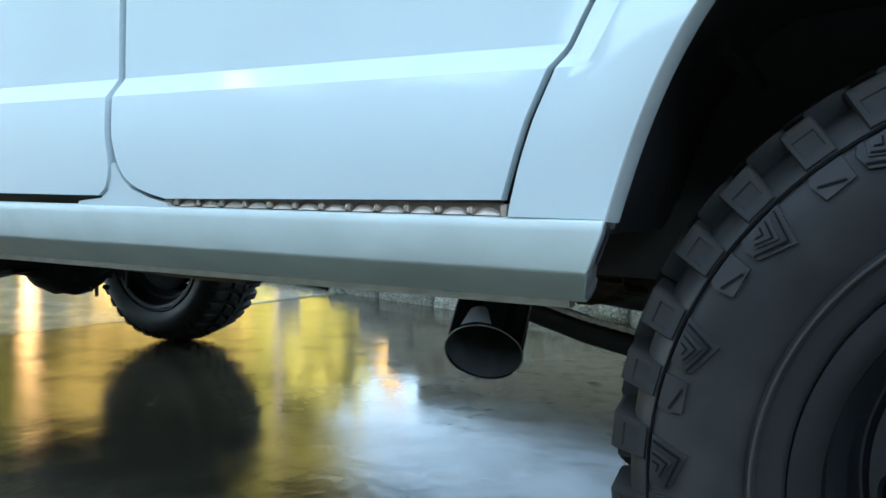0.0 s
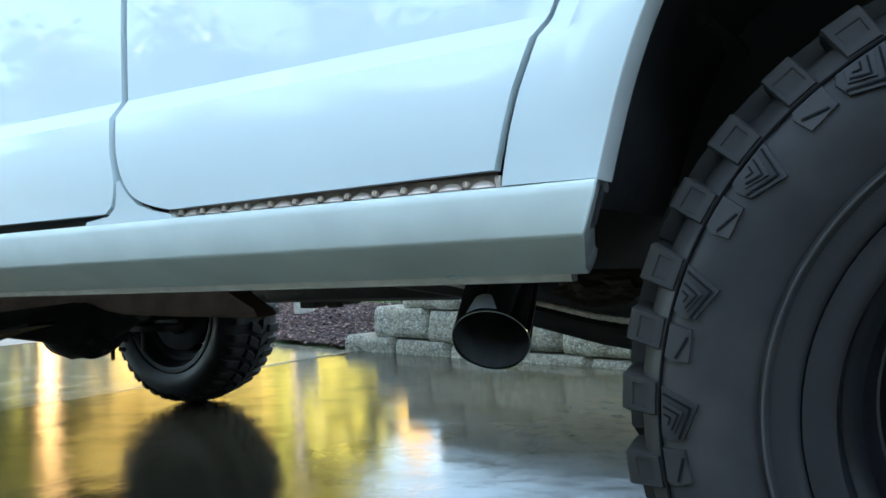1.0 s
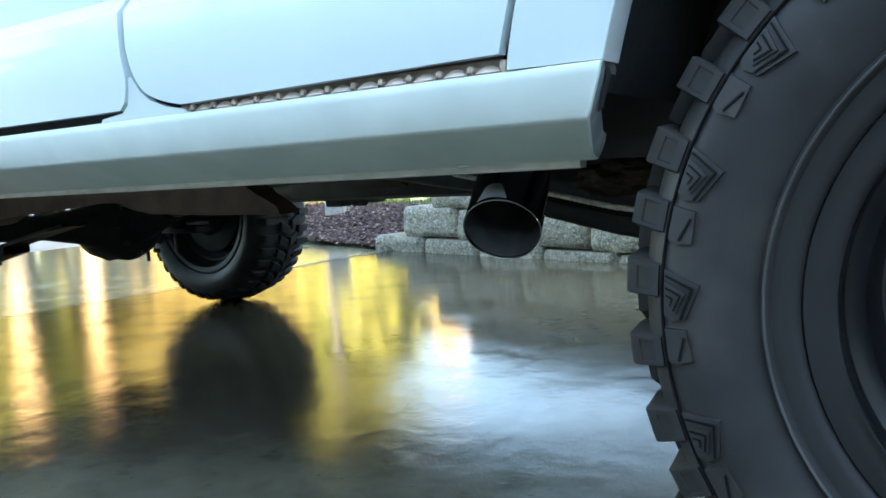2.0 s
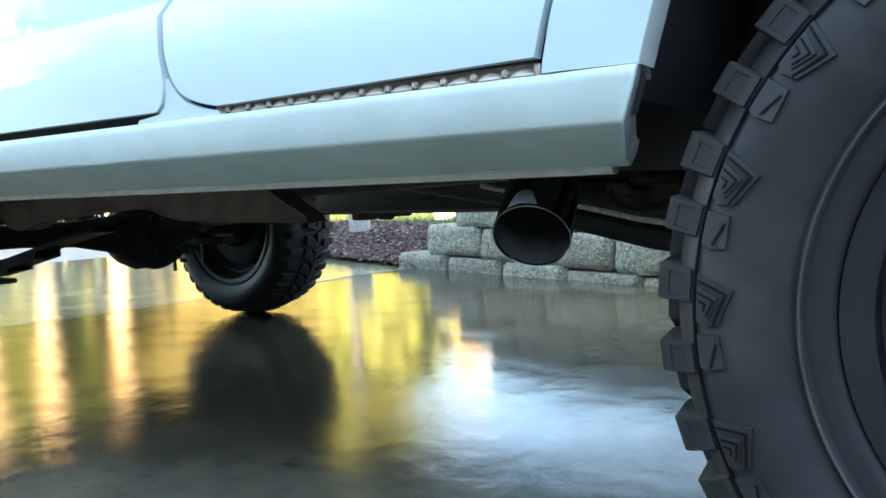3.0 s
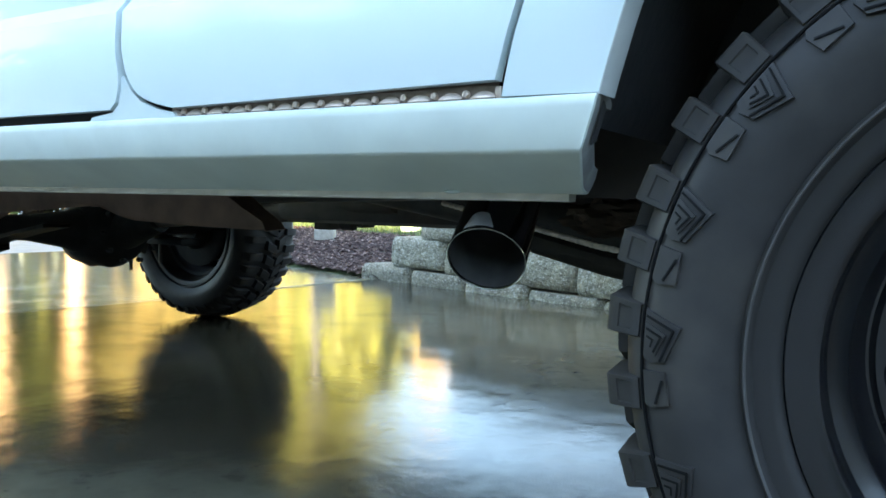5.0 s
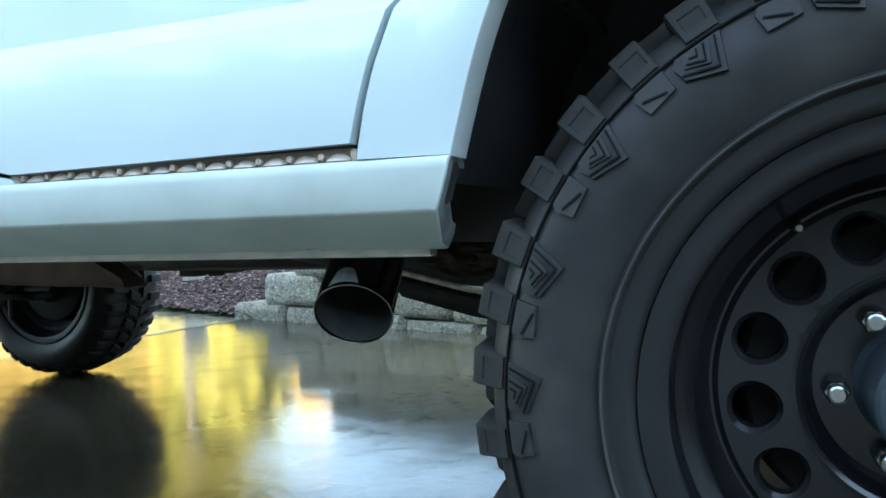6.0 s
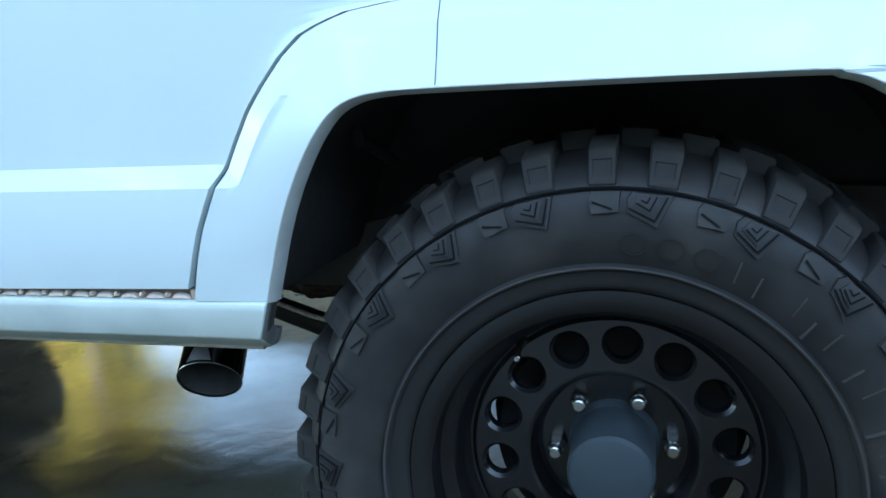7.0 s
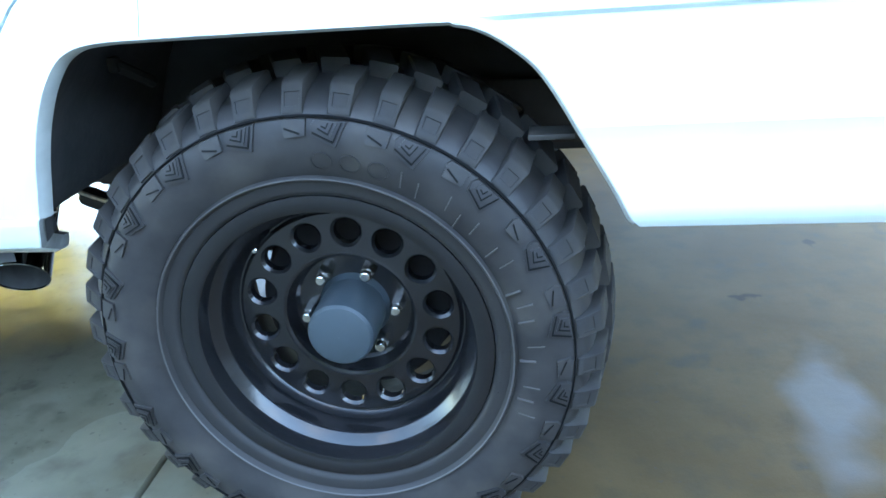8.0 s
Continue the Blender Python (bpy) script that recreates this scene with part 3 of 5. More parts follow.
def rocker_panel():
    prof = [(0.030, 0.6165), (0.007, 0.6168), (0.0025, 0.6160), (0.0002, 0.6140), (-0.0008, 0.6110), (-0.0005, 0.6060), (0.0108, 0.5715), (0.0128, 0.5690), (0.0170, 0.5665), (0.078, 0.5375), (0.100, 0.5325), (0.104, 0.5330)]
    b = bmesh.new()
    rows = []
    for x in [-2.25 + 1.80 * i / 24 for i in range(25)] + [-0.42, -0.40, -0.385, -0.375]:
        row = []
        for y, z in prof:
            k = min(max((0.616 - z) / 0.085, 0), 1)
            end = -0.375 - 0.046 * k ** 1.6
            row.append((min(x, end) if x < -0.375 else end, y, z))
        rows.append(row)
    # rounded rear end, turned in
    last = rows[-1]
    def cap(p, f, out):
        return (p[0] + (-0.398 - p[0]) * f + out, p[1] + (0.092 - p[1]) * f, p[2] + (0.594 - p[2]) * f)
    rows.append([cap(p, 0.03, 0.0014) for p in last])
    loft(b, rows)
    rocker = part("rocker_panel", b, PAINT_DIRTY, wagon, "greyish white rocker panel with road film", sharp=28)
    far_side(rocker)
    b = bmesh.new()
    sec = [(0.098, 0.5335), (0.0985, 0.5265), (0.1005, 0.5250), (0.116, 0.5255), (0.118, 0.535)]
    rows = [[(x, y, z) for y, z in sec] for x in (-2.2, -1.6, -1.0, -0.6, -0.445, -0.436)]
    loft(b, rows)
    b.faces.new([b.verts.new(p) for p in rows[-1]])
    seam = part("pinch_weld", b, SEALER, wagon, "pale sealed weld flange")
    far_side(seam)
    b = bmesh.new()
    made = bmesh.ops.create_uvsphere(b, u_segments=10, v_segments=6, radius=1.0)["verts"]
    for v in made:
        v.co = Vector((-0.565 + v.co.x * 0.010, 0.092 + v.co.y * 0.009, 0.5338 + v.co.z * 0.0025))
    part("jack_dimple", b, PAINT, rocker)
    # end plate, shade and grime in its colour, open into the dark sill behind
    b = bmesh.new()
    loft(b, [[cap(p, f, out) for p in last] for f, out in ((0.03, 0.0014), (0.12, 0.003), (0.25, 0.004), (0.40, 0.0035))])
    part("sill_end", b, SILL_SHADE_GRIME, rocker, "sill end in grey for shade and grime")
    b = bmesh.new()
    loft(b, [[cap(p, f, out) for p in last] for f, out in ((0.40, 0.0035), (0.45, -0.012), (1.0, -0.02))])
    loft(b, [[cap(p, f + (0.08 if i in (0, 5) else 0), 0.0052) for i, p in enumerate(last[2:8])] for f in (0.14, 0.2, 0.3, 0.40)])
    part("drain_hole", b, LINER, rocker)
    # bronze strip under the rear door: a dark channel, scalloped bright pads and a screw between each two
    b = bmesh.new()
    loft(b, [[(-0.908 + 0.436 * i / 12, y, z) for i in range(13)] for y, z in ((0.020, 0.6165), (0.0105, 0.6172), (0.0100, 0.6200), (0.0125, 0.6290), (0.018, 0.6345))])
    strip = part("tread_strip", b, STRIP_DARK, wagon, "scalloped bronze strip under the rear door", sharp=20)
    pad = stud = None
    for i in range(13):
        m = Matrix.Translation((-0.9000 + 0.0345 * i, 0.0, 0.0))
        if pad is None:
            b = bmesh.new()
            rows = []
            for u in [k / 10 for k in range(11)]:
                top = 0.0062 * math.sin(math.pi * u) ** 0.55
                x = -0.0125 + 0.025 * u
                rows.append([(x, 0.0085, 0.6172), (x, 0.0062, 0.6180), (x, 0.0072, 0.6182 + top * 0.6), (x, 0.0100, 0.6184 + top)])
            loft(b, rows)
            pad = part("strip_pad", b, STRIP, strip, sharp=40)
            b = bmesh.new()
            tube(b, [(0.01725, 0.0100, 0.6222), (0.01725, 0.0060, 0.6224), (0.01725, 0.0050, 0.6224)], 0.003, 12, radii=[0.0034, 0.0031, 0.0012])
            tube(b, [(0.0150, 0.0052, 0.6200), (0.0195, 0.0052, 0.6248)], 0.0009, 6)
            stud = part("strip_screw", b, STRIP, strip)
            pad.matrix_basis = stud.matrix_basis = m
        elif i < 12:
            share(pad, "strip_pad", strip, m)
            share(stud, "strip_screw", strip, m)
        else:
            share(pad, "strip_pad", strip, m)
    b = bmesh.new()
    box(b, -0.475, -0.468, 0.010, 0.03, 0.6165, 0.6285, 0.002)
    part("strip_end", b, STRIP, strip)


def wheelhouse():
    b = bmesh.new()
    pts = [(x, z) for x, z in ARCH[:-3] if z > 0.62 or x < 0]
    pts = [(-0.385, 0.600)] + pts
    rows = []
    for y, grow in ((0.016, 0.004), (0.05, 0.022), (0.12, 0.03), (0.42, 0.03)):
        row = []
        for x, z in pts:
            n = Vector((x - 0.0, 0, z - 0.62)).normalized()
            row.append((x + n.x * grow, y, z + n.z * grow))
        rows.append(row)
    vs = loft(b, rows)
    inner = [(x, 0.42, z) for x, _, z in rows[-1]]
    low = [(x, 0.42, 0.56) for x, _, z in rows[-1]]
    loft(b, [inner, low])
    house = part("wheelhouse", b, LINER, wagon, "black undersealed wheelhouse")
    far_side(house)
    b = bmesh.new()
    box(b, 0.278, 0.335, 0.06, 0.10, 0.683, 0.690, 0.001)
    part("liner_bracket", b, CHASSIS, house)
    b = bmesh.new()
    tube(b, [(-0.31, 0.17, 0.785), (-0.29, 0.19, 0.765), (-0.28, 0.21, 0.75)], 0.009, 8)
    box(b, -0.318, -0.303, 0.16, 0.175, 0.775, 0.797, 0.003)
    part("filler_bracket", b, GREASE, house)


def shell():
    """Floor, and the plain upper body that closes the car."""
    b = bmesh.new()
    box(b, -2.2, -0.58, 0.11, CAR_W - 0.11, 0.565, 0.60, 0.004)
    box(b, -0.42, 1.08, 0.44, CAR_W - 0.44, 0.70, 0.74, 0.004)
    box(b, 0.48, 1.08, 0.05, CAR_W - 0.05, 0.66, 0.69, 0.004)
    part("floor_pan", b, CHASSIS, wagon)
    b = bmesh.new()
    loft(b, [[(x, y, z) for x, z in ((-2.05, 1.12), (-1.65, 1.72), (-1.2, 1.83), (0.9, 1.83), (1.08, 1.12))] for y in (0.055, 0.16, CAR_W - 0.16, CAR_W - 0.055)])
    for v in b.verts:
        if v.co.z > 1.5:
            v.co.y += 0.10 if v.co.y < 0.8 else -0.10
        if v.co.z > 1.8 and 0.3 < v.co.y < 1.5:
            v.co.z += 0.03
    part("roof", b, PAINT, wagon)
    b = bmesh.new()
    loft(b, [[(x, y, z) for y, z in ((0.05, 1.12), (0.12, 1.60), (0.165, 1.80))] for x in (-1.9, -0.98, 0.98)])
    far_side(part("side_window", b, GLASS, wagon))
    b = bmesh.new()
    flank(b, 0.64, 1.12, lambda z: -2.73 + 0.43 * (1 if z > 0.86 else math.sqrt(max(1 - ((z - 0.42) / 0.44) ** 2, 0))), lambda z: -1.99, 10)
    flank(b, 0.8435, 1.12, lambda z: -3.5, lambda z: -2.73 + 0.42 * (z > 0.86), 8)
    flange(b, 0.014)
    fender = part("front_fender", b, PAINT, wagon)
    far_side(fender)
    b = bmesh.new()
    box(b, -3.5, -1.98, 0.05, CAR_W - 0.05, 1.05, 1.17, 0.03)
    part("bonnet", b, PAINT, wagon)
    b = bmesh.new()
    box(b, -3.56, -3.44, 0.05, CAR_W - 0.05, 0.70, 1.10, 0.03)
    part("front_panel", b, PAINT, wagon)
    b = bmesh.new()
    box(b, 1.08, 1.13, 0.05, CAR_W - 0.05, 0.62, 1.14, 0.02)
    part("tailgate", b, PAINT, wagon)


def tyre_profile():
    half = [(0.078, 0.207), (0.056, 0.216), (0.036, 0.2250), (0.0270, 0.2268), (0.0235, 0.2300), (0.0215, 0.2350), (0.0205, 0.2470), (0.0140, 0.2500), (0.0125, 0.2525), (0.0182, 0.2560), (0.0120, 0.268), (0.0060, 0.288), (0.0050, 0.305), (0.0090, 0.320), (0.0140, 0.3320),
            (0.0215, 0.342), (0.0345, 0.3510), (0.052, 0.3570), (0.080, 0.3620), (0.12, 0.367), (0.16, 0.370)]
    return half + [(0.32 - y, r) for y, r in half[-2::-1]]


def lug_block(w, kind):
    """A shoulder lug of the tread at angle 0, axis y; w: half its width in degrees."""
    b = bmesh.new()
    prof = [(0.0150, 0.3370), (0.0160, 0.3420), (0.0300, 0.3635), (0.0325, 0.3682), (0.0370, 0.3715), (0.060, 0.3745), (0.098, 0.3795), (0.101, 0.355), (0.050, 0.345), (0.028, 0.3350)]
    rows = []
    for a, grow in ((-w, 0), (-w * 0.9, 1), (w * 0.9, 1), (w, 0)):
        row = []
        for y, r in prof:
            t = radians(a * (1.0 + 0.25 * (0.40 - r) / 0.07 * (0.35 if kind else -0.25)))
            q = r - (0 if grow else 0.0025)
            yy = y + (0 if grow else 0.002)
            row.append((q * math.cos(t), yy, q * math.sin(t)))
        rows.append(row + [row[0]])
    vs = loft(b, rows)
    for r_ in (vs[0], vs[-1]):
        b.faces.new(r_[:-1])
    bmesh.ops.remove_doubles(b, verts=b.verts[:], dist=0.0002)
    # sunk panel on the flank of the lug
    picks = []
    for f in b.faces:
        c = f.calc_center_median()
        if 0.349 < c.x < 0.359 and c.y < 0.03 and abs(c.z) < 0.004:
            picks.append(f)
    bmesh.ops.recalc_face_normals(b, faces=b.faces[:])
    bmesh.ops.inset_region(b, faces=picks, thickness=0.0045 if kind else 0.006, depth=0.0)
    bmesh.ops.inset_region(b, faces=picks, thickness=0.0009, depth=-0.0015)
    return b


def centre_block(w, y0, y1, skew):
    b = bmesh.new()
    rows = []
    for a in (-w, -w * 0.85, w * 0.85, w):
        q = 0.3925 if abs(a) < w else 0.3905
        row = []
        drop = (0.007, 0.0) if y0 < 0.16 else (0.0, 0.007)
        for y, r, s in ((y0, 0.360, 0), (y0 + 0.002, q - drop[0], 0), (y1 - 0.002, q - drop[1], 1), (y1, 0.360, 1)):
            t = radians(a + skew * s)
            row.append((r * math.cos(t), y, r * math.sin(t)))
        rows.append(row + [row[0]])
    vs = loft(b, rows)
    for r_ in (vs[0], vs[-1]):
        b.faces.new(r_[:-1])
    bmesh.ops.remove_doubles(b, verts=b.verts[:], dist=0.0002)
    return b


def bar_on_wall(b, pts, width, y_of, h=0.0025):
    """A raised bar on the sidewall along (radius, degrees) points."""
    P = []
    for r, a in pts:
        t = radians(a)
        P.append(Vector((r * math.cos(t), 0, r * math.sin(t))))
    for p, q in zip(P, P[1:]):
        d = (q - p).normalized()
        n = Vector((-d.z, 0, d.x)) * width / 2
        ring = []
        for o in (p - n - d * width * 0.3, p + n - d * width * 0.3, q + n + d * width * 0.3, q - n + d * width * 0.3):
            ring.append((o, y_of(o.length)))
        top = [b.verts.new((o.x, y - h, o.z)) for o, y in ring]
        low = [b.verts.new((o.x, y + 0.004, o.z)) for o, y in ring]
        b.faces.new(top)
        for k in range(4):
            b.faces.new((top[k], top[(k + 1) % 4], low[(k + 1) % 4], low[k]))


WALL_Y = sorted((r, y) for y, r in tyre_profile()[:21])


def wall_y(r):
    return lerp(WALL_Y, r)


def slab_on_wall(b, pts, h):
    """A raised plate on the sidewall with the outline (radius, degrees)."""
    P = [Vector((r * math.cos(radians(a)), 0, r * math.sin(radians(a)))) for r, a in pts]
    c = sum(P, Vector()) / len(P)
    top = [b.verts.new((c.x + (p.x - c.x) * 0.94, wall_y((c + (p - c) * 0.94).length) - h, c.z + (p.z - c.z) * 0.94)) for p in P]
    low = [b.verts.new((p.x, wall_y(p.length) + 0.003, p.z)) for p in P]
    mid = b.verts.new((c.x, wall_y(c.length) - h, c.z))
    for k in range(len(P)):
        b.faces.new((top[k], top[(k + 1) % len(P)], mid))
    for k in range(len(P)):
        b.faces.new((top[k], top[(k + 1) % len(P)], low[(k + 1) % len(P)], low[k]))


# the moulder's uneven pitch: degrees from one chevron to the next
PITCH = [20.4, 18.7, 18.7, 19.6, 18.2, 21.6, 17.9, 18.2, 19.4, 18.6, 18.9, 18.3, 19.3, 18.5, 19.1, 18.4, 19.0, 18.6, 18.6]


def build_tyre(first_chevron=80.4):
    """The outer side looks to -y; origin on the wheel's axis at the outer face."""
    b = bmesh.new()
    spin(b, tyre_profile(), 120)
    tyre = part("tyre", b, RUBBER, wagon, "black off-road tyre with chunky tread", sharp=40)
    # thin moulded line below the lugs, raised but near-black like a shaded groove
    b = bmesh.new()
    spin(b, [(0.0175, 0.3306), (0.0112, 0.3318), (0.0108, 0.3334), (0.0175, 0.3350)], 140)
    part("moulded_line", b, RUBBER_SHADE_LINE, tyre)
    # bead rib in paler rubber, painting the light on its upper edge
    b = bmesh.new()
    spin(b, [(0.0128, 0.2506), (0.0112, 0.2516), (0.0110, 0.2526), (0.0134, 0.2534)], 96)
    part("bead_rib", b, RUBBER_GLINT, tyre)
    chevrons = [first_chevron + sum(PITCH[:i]) for i in range(len(PITCH))]
    gaps = [360 * p / sum(PITCH) for p in PITCH]
    first = {}

    def put(key, name, make, m):
        if key not in first:
            first[key] = part(name, make(), TREAD, tyre, sharp=30)
            first[key].matrix_basis = m
        else:
            share(first[key], name, tyre, m)

    for a0, gap in zip(chevrons, gaps):
        for kind, a in ((0, a0 + 0.3), (1, a0 + gap * 0.5)):
            turn = Matrix.Rotation(-radians(a), 4, "Y")
            put(kind, "tread_lug", lambda: lug_block(2.65 if kind == 0 else 2.2, kind), turn)
            for row, (y0, y1, off, skew) in enumerate(((0.108, 0.156, 4.5, 3.0), (0.164, 0.212, 0.0, -3.0))):
                put(("c", row), "tread_block", lambda: centre_block(2.9, y0, y1, skew), Matrix.Rotation(-radians(a + off), 4, "Y"))
            inner = Matrix.Translation((0, 0.32, 0)) @ Matrix.Rotation(-radians(a + 4.5), 4, "Y") @ Matrix.Diagonal((1, -1, 1, 1))
            share(first[kind], "tread_lug", tyre, inner)

    # chevrons and slashes round the shoulder; near-black bars paint in their grooves' shade
    def step(h):
        return lambda r: wall_y(r) - h

    b = bmesh.new()
    slab_on_wall(b, [(0.3312, -1.9), (0.2980, 0.0), (0.3105, 5.7), (0.3240, 6.1), (0.3312, 5.2)], 0.0046)
    slab_on_wall(b, [(0.3300, -0.2), (0.3100, 1.4), (0.3185, 4.9), (0.3300, 4.2)], 0.0064)
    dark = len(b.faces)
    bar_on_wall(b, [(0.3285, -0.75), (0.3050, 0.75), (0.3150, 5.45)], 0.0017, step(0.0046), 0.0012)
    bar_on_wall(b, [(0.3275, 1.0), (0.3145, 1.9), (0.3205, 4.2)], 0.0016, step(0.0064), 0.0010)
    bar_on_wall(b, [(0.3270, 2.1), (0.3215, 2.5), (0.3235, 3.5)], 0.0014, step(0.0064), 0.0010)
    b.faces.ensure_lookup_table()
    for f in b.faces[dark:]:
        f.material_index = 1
    chevron = part("chevron", b, None, tyre, sharp=20, mats=[RUBBER, RUBBER_SHADE_LINE])
    b = bmesh.new()
    slab_on_wall(b, [(0.3312, 7.0), (0.3107, 7.1), (0.3084, 12.2), (0.3250, 12.7), (0.3312, 12.0)], 0.0044)
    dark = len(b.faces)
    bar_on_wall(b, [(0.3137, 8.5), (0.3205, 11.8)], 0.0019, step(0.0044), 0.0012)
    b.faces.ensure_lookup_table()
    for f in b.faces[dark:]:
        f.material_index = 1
    slash = part("slash_mark", b, None, tyre, sharp=20, mats=[RUBBER, RUBBER_SHADE_LINE])
    for i, a0 in enumerate(chevrons):
        m = Matrix.Rotation(-radians(a0), 4, "Y")
        for src, name in ((chevron, "chevron"), (slash, "slash_mark")):
            if i == 0:
                src.matrix_basis = m
            else:
                share(src, name, tyre, m)
    # raised maker's lettering as plain shapes: three rounded outlines, then slim strokes
    outline = [(0.2665 + 0.0120 * (1 - math.cos(k * math.tau / 10)), 2.7 * math.sin(k * math.tau / 10)) for k in range(11)]
    b = bmesh.new()
    bar_on_wall(b, outline, 0.0014, wall_y, 0.0022)
    ring_shape = part("raised_letter", b, RUBBER, tyre)
    # paler rubber on the strokes paints the light their edges catch
    b = bmesh.new()
    bar_on_wall(b, [(0.2675, -0.35), (0.2890, 0.45)], 0.0015, wall_y, 0.0024)
    stroke = part("raised_letter", b, RUBBER_GLINT, tyre)
    for i in range(3):
        m = Matrix.Rotation(-radians(84.5 - 7.4 * i), 4, "Y")
        if i == 0:
            ring_shape.matrix_basis = m
        else:
            share(ring_shape, "raised_letter", tyre, m)
    for i in range(15):
        m = Matrix.Rotation(-radians(63.5 - 6.1 * i + (0, 1.3, -1.1, 0.4, 1.8)[i % 5]), 4, "Y") @ Matrix.Diagonal((*((1.0, 1.0, 1.0), (0.985, 1.0, 0.985), (1.012, 1.0, 1.012), (0.97, 1.0, 0.97))[i % 4], 1))
        if i == 0:
            stroke.matrix_basis = m
        else:
            share(stroke, "raised_letter", tyre, m)
    mark = None
    for i in range(10):
        m = Matrix.Rotation(-radians(20 - 4.0 * i), 4, "Y")
        if mark is None:
            b = bmesh.new()
            bar_on_wall(b, [(0.229, 1.2), (0.229, -1.2), (0.237, -1.0)], 0.0012, wall_y, 0.0010)
            mark = part("size_mark", b, RUBBER, tyre)
            mark.matrix_basis = m
        else:
            share(mark, "size_mark", tyre, m)
    return tyre


def plate_with_holes(b, r_in, r_out, r_hole, hole_r, count, phase, y, depth):
    """A ring plate with a circle of round holes, each with a drawn-in edge."""
    step = math.tau / count
    half = step / 2
    for k in range(count):
        a0 = radians(phase) + k * step
        corners = [math.atan2((r_out - r_hole), half * r_hole), math.pi - math.atan2((r_out - r_hole), half * r_hole),
                   math.pi + math.atan2((r_hole - r_in), half * r_hole), math.tau - math.atan2((r_hole - r_in), half * r_hole)]
        angs = sorted([i * math.tau / 24 for i in range(24)] + corners)
        outer, mid, rim, deep = [], [], [], []
        for a in angs:
            du, dv = math.cos(a), math.sin(a)
            lim = [1e9]
            if abs(du) > 1e-6:
                lim.append(half * r_hole / abs(du))
            if dv > 1e-6:
                lim.append((r_out - r_hole) / dv)
            if dv < -1e-6:
                lim.append((r_hole - r_in) / -dv)
            q = min(lim)

            def at(s, yy):
                r, t = r_hole + dv * s, a0 + du * s / r_hole
                return b.verts.new((r * math.cos(t), yy, r * math.sin(t)))
            outer.append(at(q, y))
            mid.append(at(hole_r + 0.0042, y))
            rim.append(at(hole_r, y + 0.0042))
            deep.append(at(hole_r - 0.001, y + depth))
        n = len(angs)
        for u, w in ((outer, mid), (mid, rim), (rim, deep)):
            for i in range(n):
                b.faces.new((u[i], u[(i + 1) % n], w[(i + 1) % n], w[i]))


def build_rim():
    b = bmesh.new()
    prof = [(0.070, 0.212), (0.036, 0.2245), (0.0290, 0.2262), (0.0270, 0.2245), (0.0275, 0.2150), (0.0295, 0.2040), (0.0315, 0.2005), (0.0350, 0.1990), (0.0580, 0.1985), (0.0605, 0.1978), (0.0622, 0.1960),
            (0.0720, 0.1845), (0.0738, 0.1832), (0.0765, 0.1826), (0.1080, 0.1815), (0.1160, 0.1775), (0.1200, 0.1738), (0.1205, 0.1715), (0.1190, 0.1690), (0.1154, 0.166), (0.1156, 0.160)]
    spin(b, prof, 96)
    plate_with_holes(b, 0.106, 0.166, 0.1370, 0.0195, 14, 7.9, 0.115, 0.016)
    spin(b, [(0.1156, 0.113), (0.1152, 0.106), (0.1145, 0.1025), (0.1165, 0.0985), (0.130, 0.0950), (0.146, 0.0930), (0.1500, 0.0875), (0.1500, 0.045)], 72)
    bmesh.ops.remove_doubles(b, verts=b.verts[:], dist=0.0006)
    rim = part("rim", b, RIM_BLACK, wagon, "satin black steel wheel with round holes", sharp=24)
    b = bmesh.new()
    spin(b, [(0.128, 0.180), (0.20, 0.187), (0.240, 0.195), (0.246, 0.206)], 48)
    part("rim_barrel", b, GREASE, rim, "dull dirty inner barrel of the wheel")
    b = bmesh.new()
    spin(b, [(0.151, 0.056), (0.147, 0.0545), (0.140, 0.0500), (0.068, 0.0495), (0.060, 0.0485), (0.0555, 0.0450), (0.0530, 0.036), (0.0515, 0.02), (0.0510, 0.0005)], 40)
    part("hub_cap", b, HUB_GREY, rim, "blue-grey painted hub")
    nut = None
    for k in range(6):
        a = radians(4.5 + 60 * k)
        m = Matrix.Translation((0.0693 * math.cos(a), 0, 0.0693 * math.sin(a)))
        if nut is None:
            b = bmesh.new()
            tube(b, [(0, 0.151, 0), (0, 0.145, 0), (0, 0.131, 0), (0, 0.129, 0)], 0.010, 6, radii=[0.0118, 0.0122, 0.0114, 0.0095])
            tube(b, [(0, 0.131, 0), (0, 0.122, 0), (0, 0.1175, 0), (0, 0.1165, 0)], 0.007, 12, radii=[0.0082, 0.0082, 0.0078, 0.006])
            nut = part("lug_nut", b, CHROME, rim, "chrome lug nut", sharp=25)
            nut.matrix_basis = m
        else:
            share(nut, "lug_nut", rim, m)
    b = bmesh.new()
    c = Vector((-0.1025, 0, 0.1430))
    tube(b, [(c.x, 0.105, c.z), (c.x * 0.99, 0.075, c.z * 0.99), (c.x * 0.98, 0.060, c.z * 0.98), (c.x * 0.975, 0.048, c.z * 0.975), (c.x * 0.975, 0.046, c.z * 0.975)], 0.005, 12, radii=[0.0065, 0.0040, 0.0038, 0.0042, 0.0026])
    part("valve_stem", b, CHROME, rim, "metal valve stem")
    b = bmesh.new()
    spin(b, [(0.160, 0.02), (0.160, 0.144), (0.164, 0.149), (0.24, 0.150), (0.235, 0.150), (0.237, 0.165), (0.243, 0.165), (0.25, 0.145), (0.25, 0.02)], 40)
    part("brake_drum", b, GREASE, rim, "dark brake drum")
    return rim


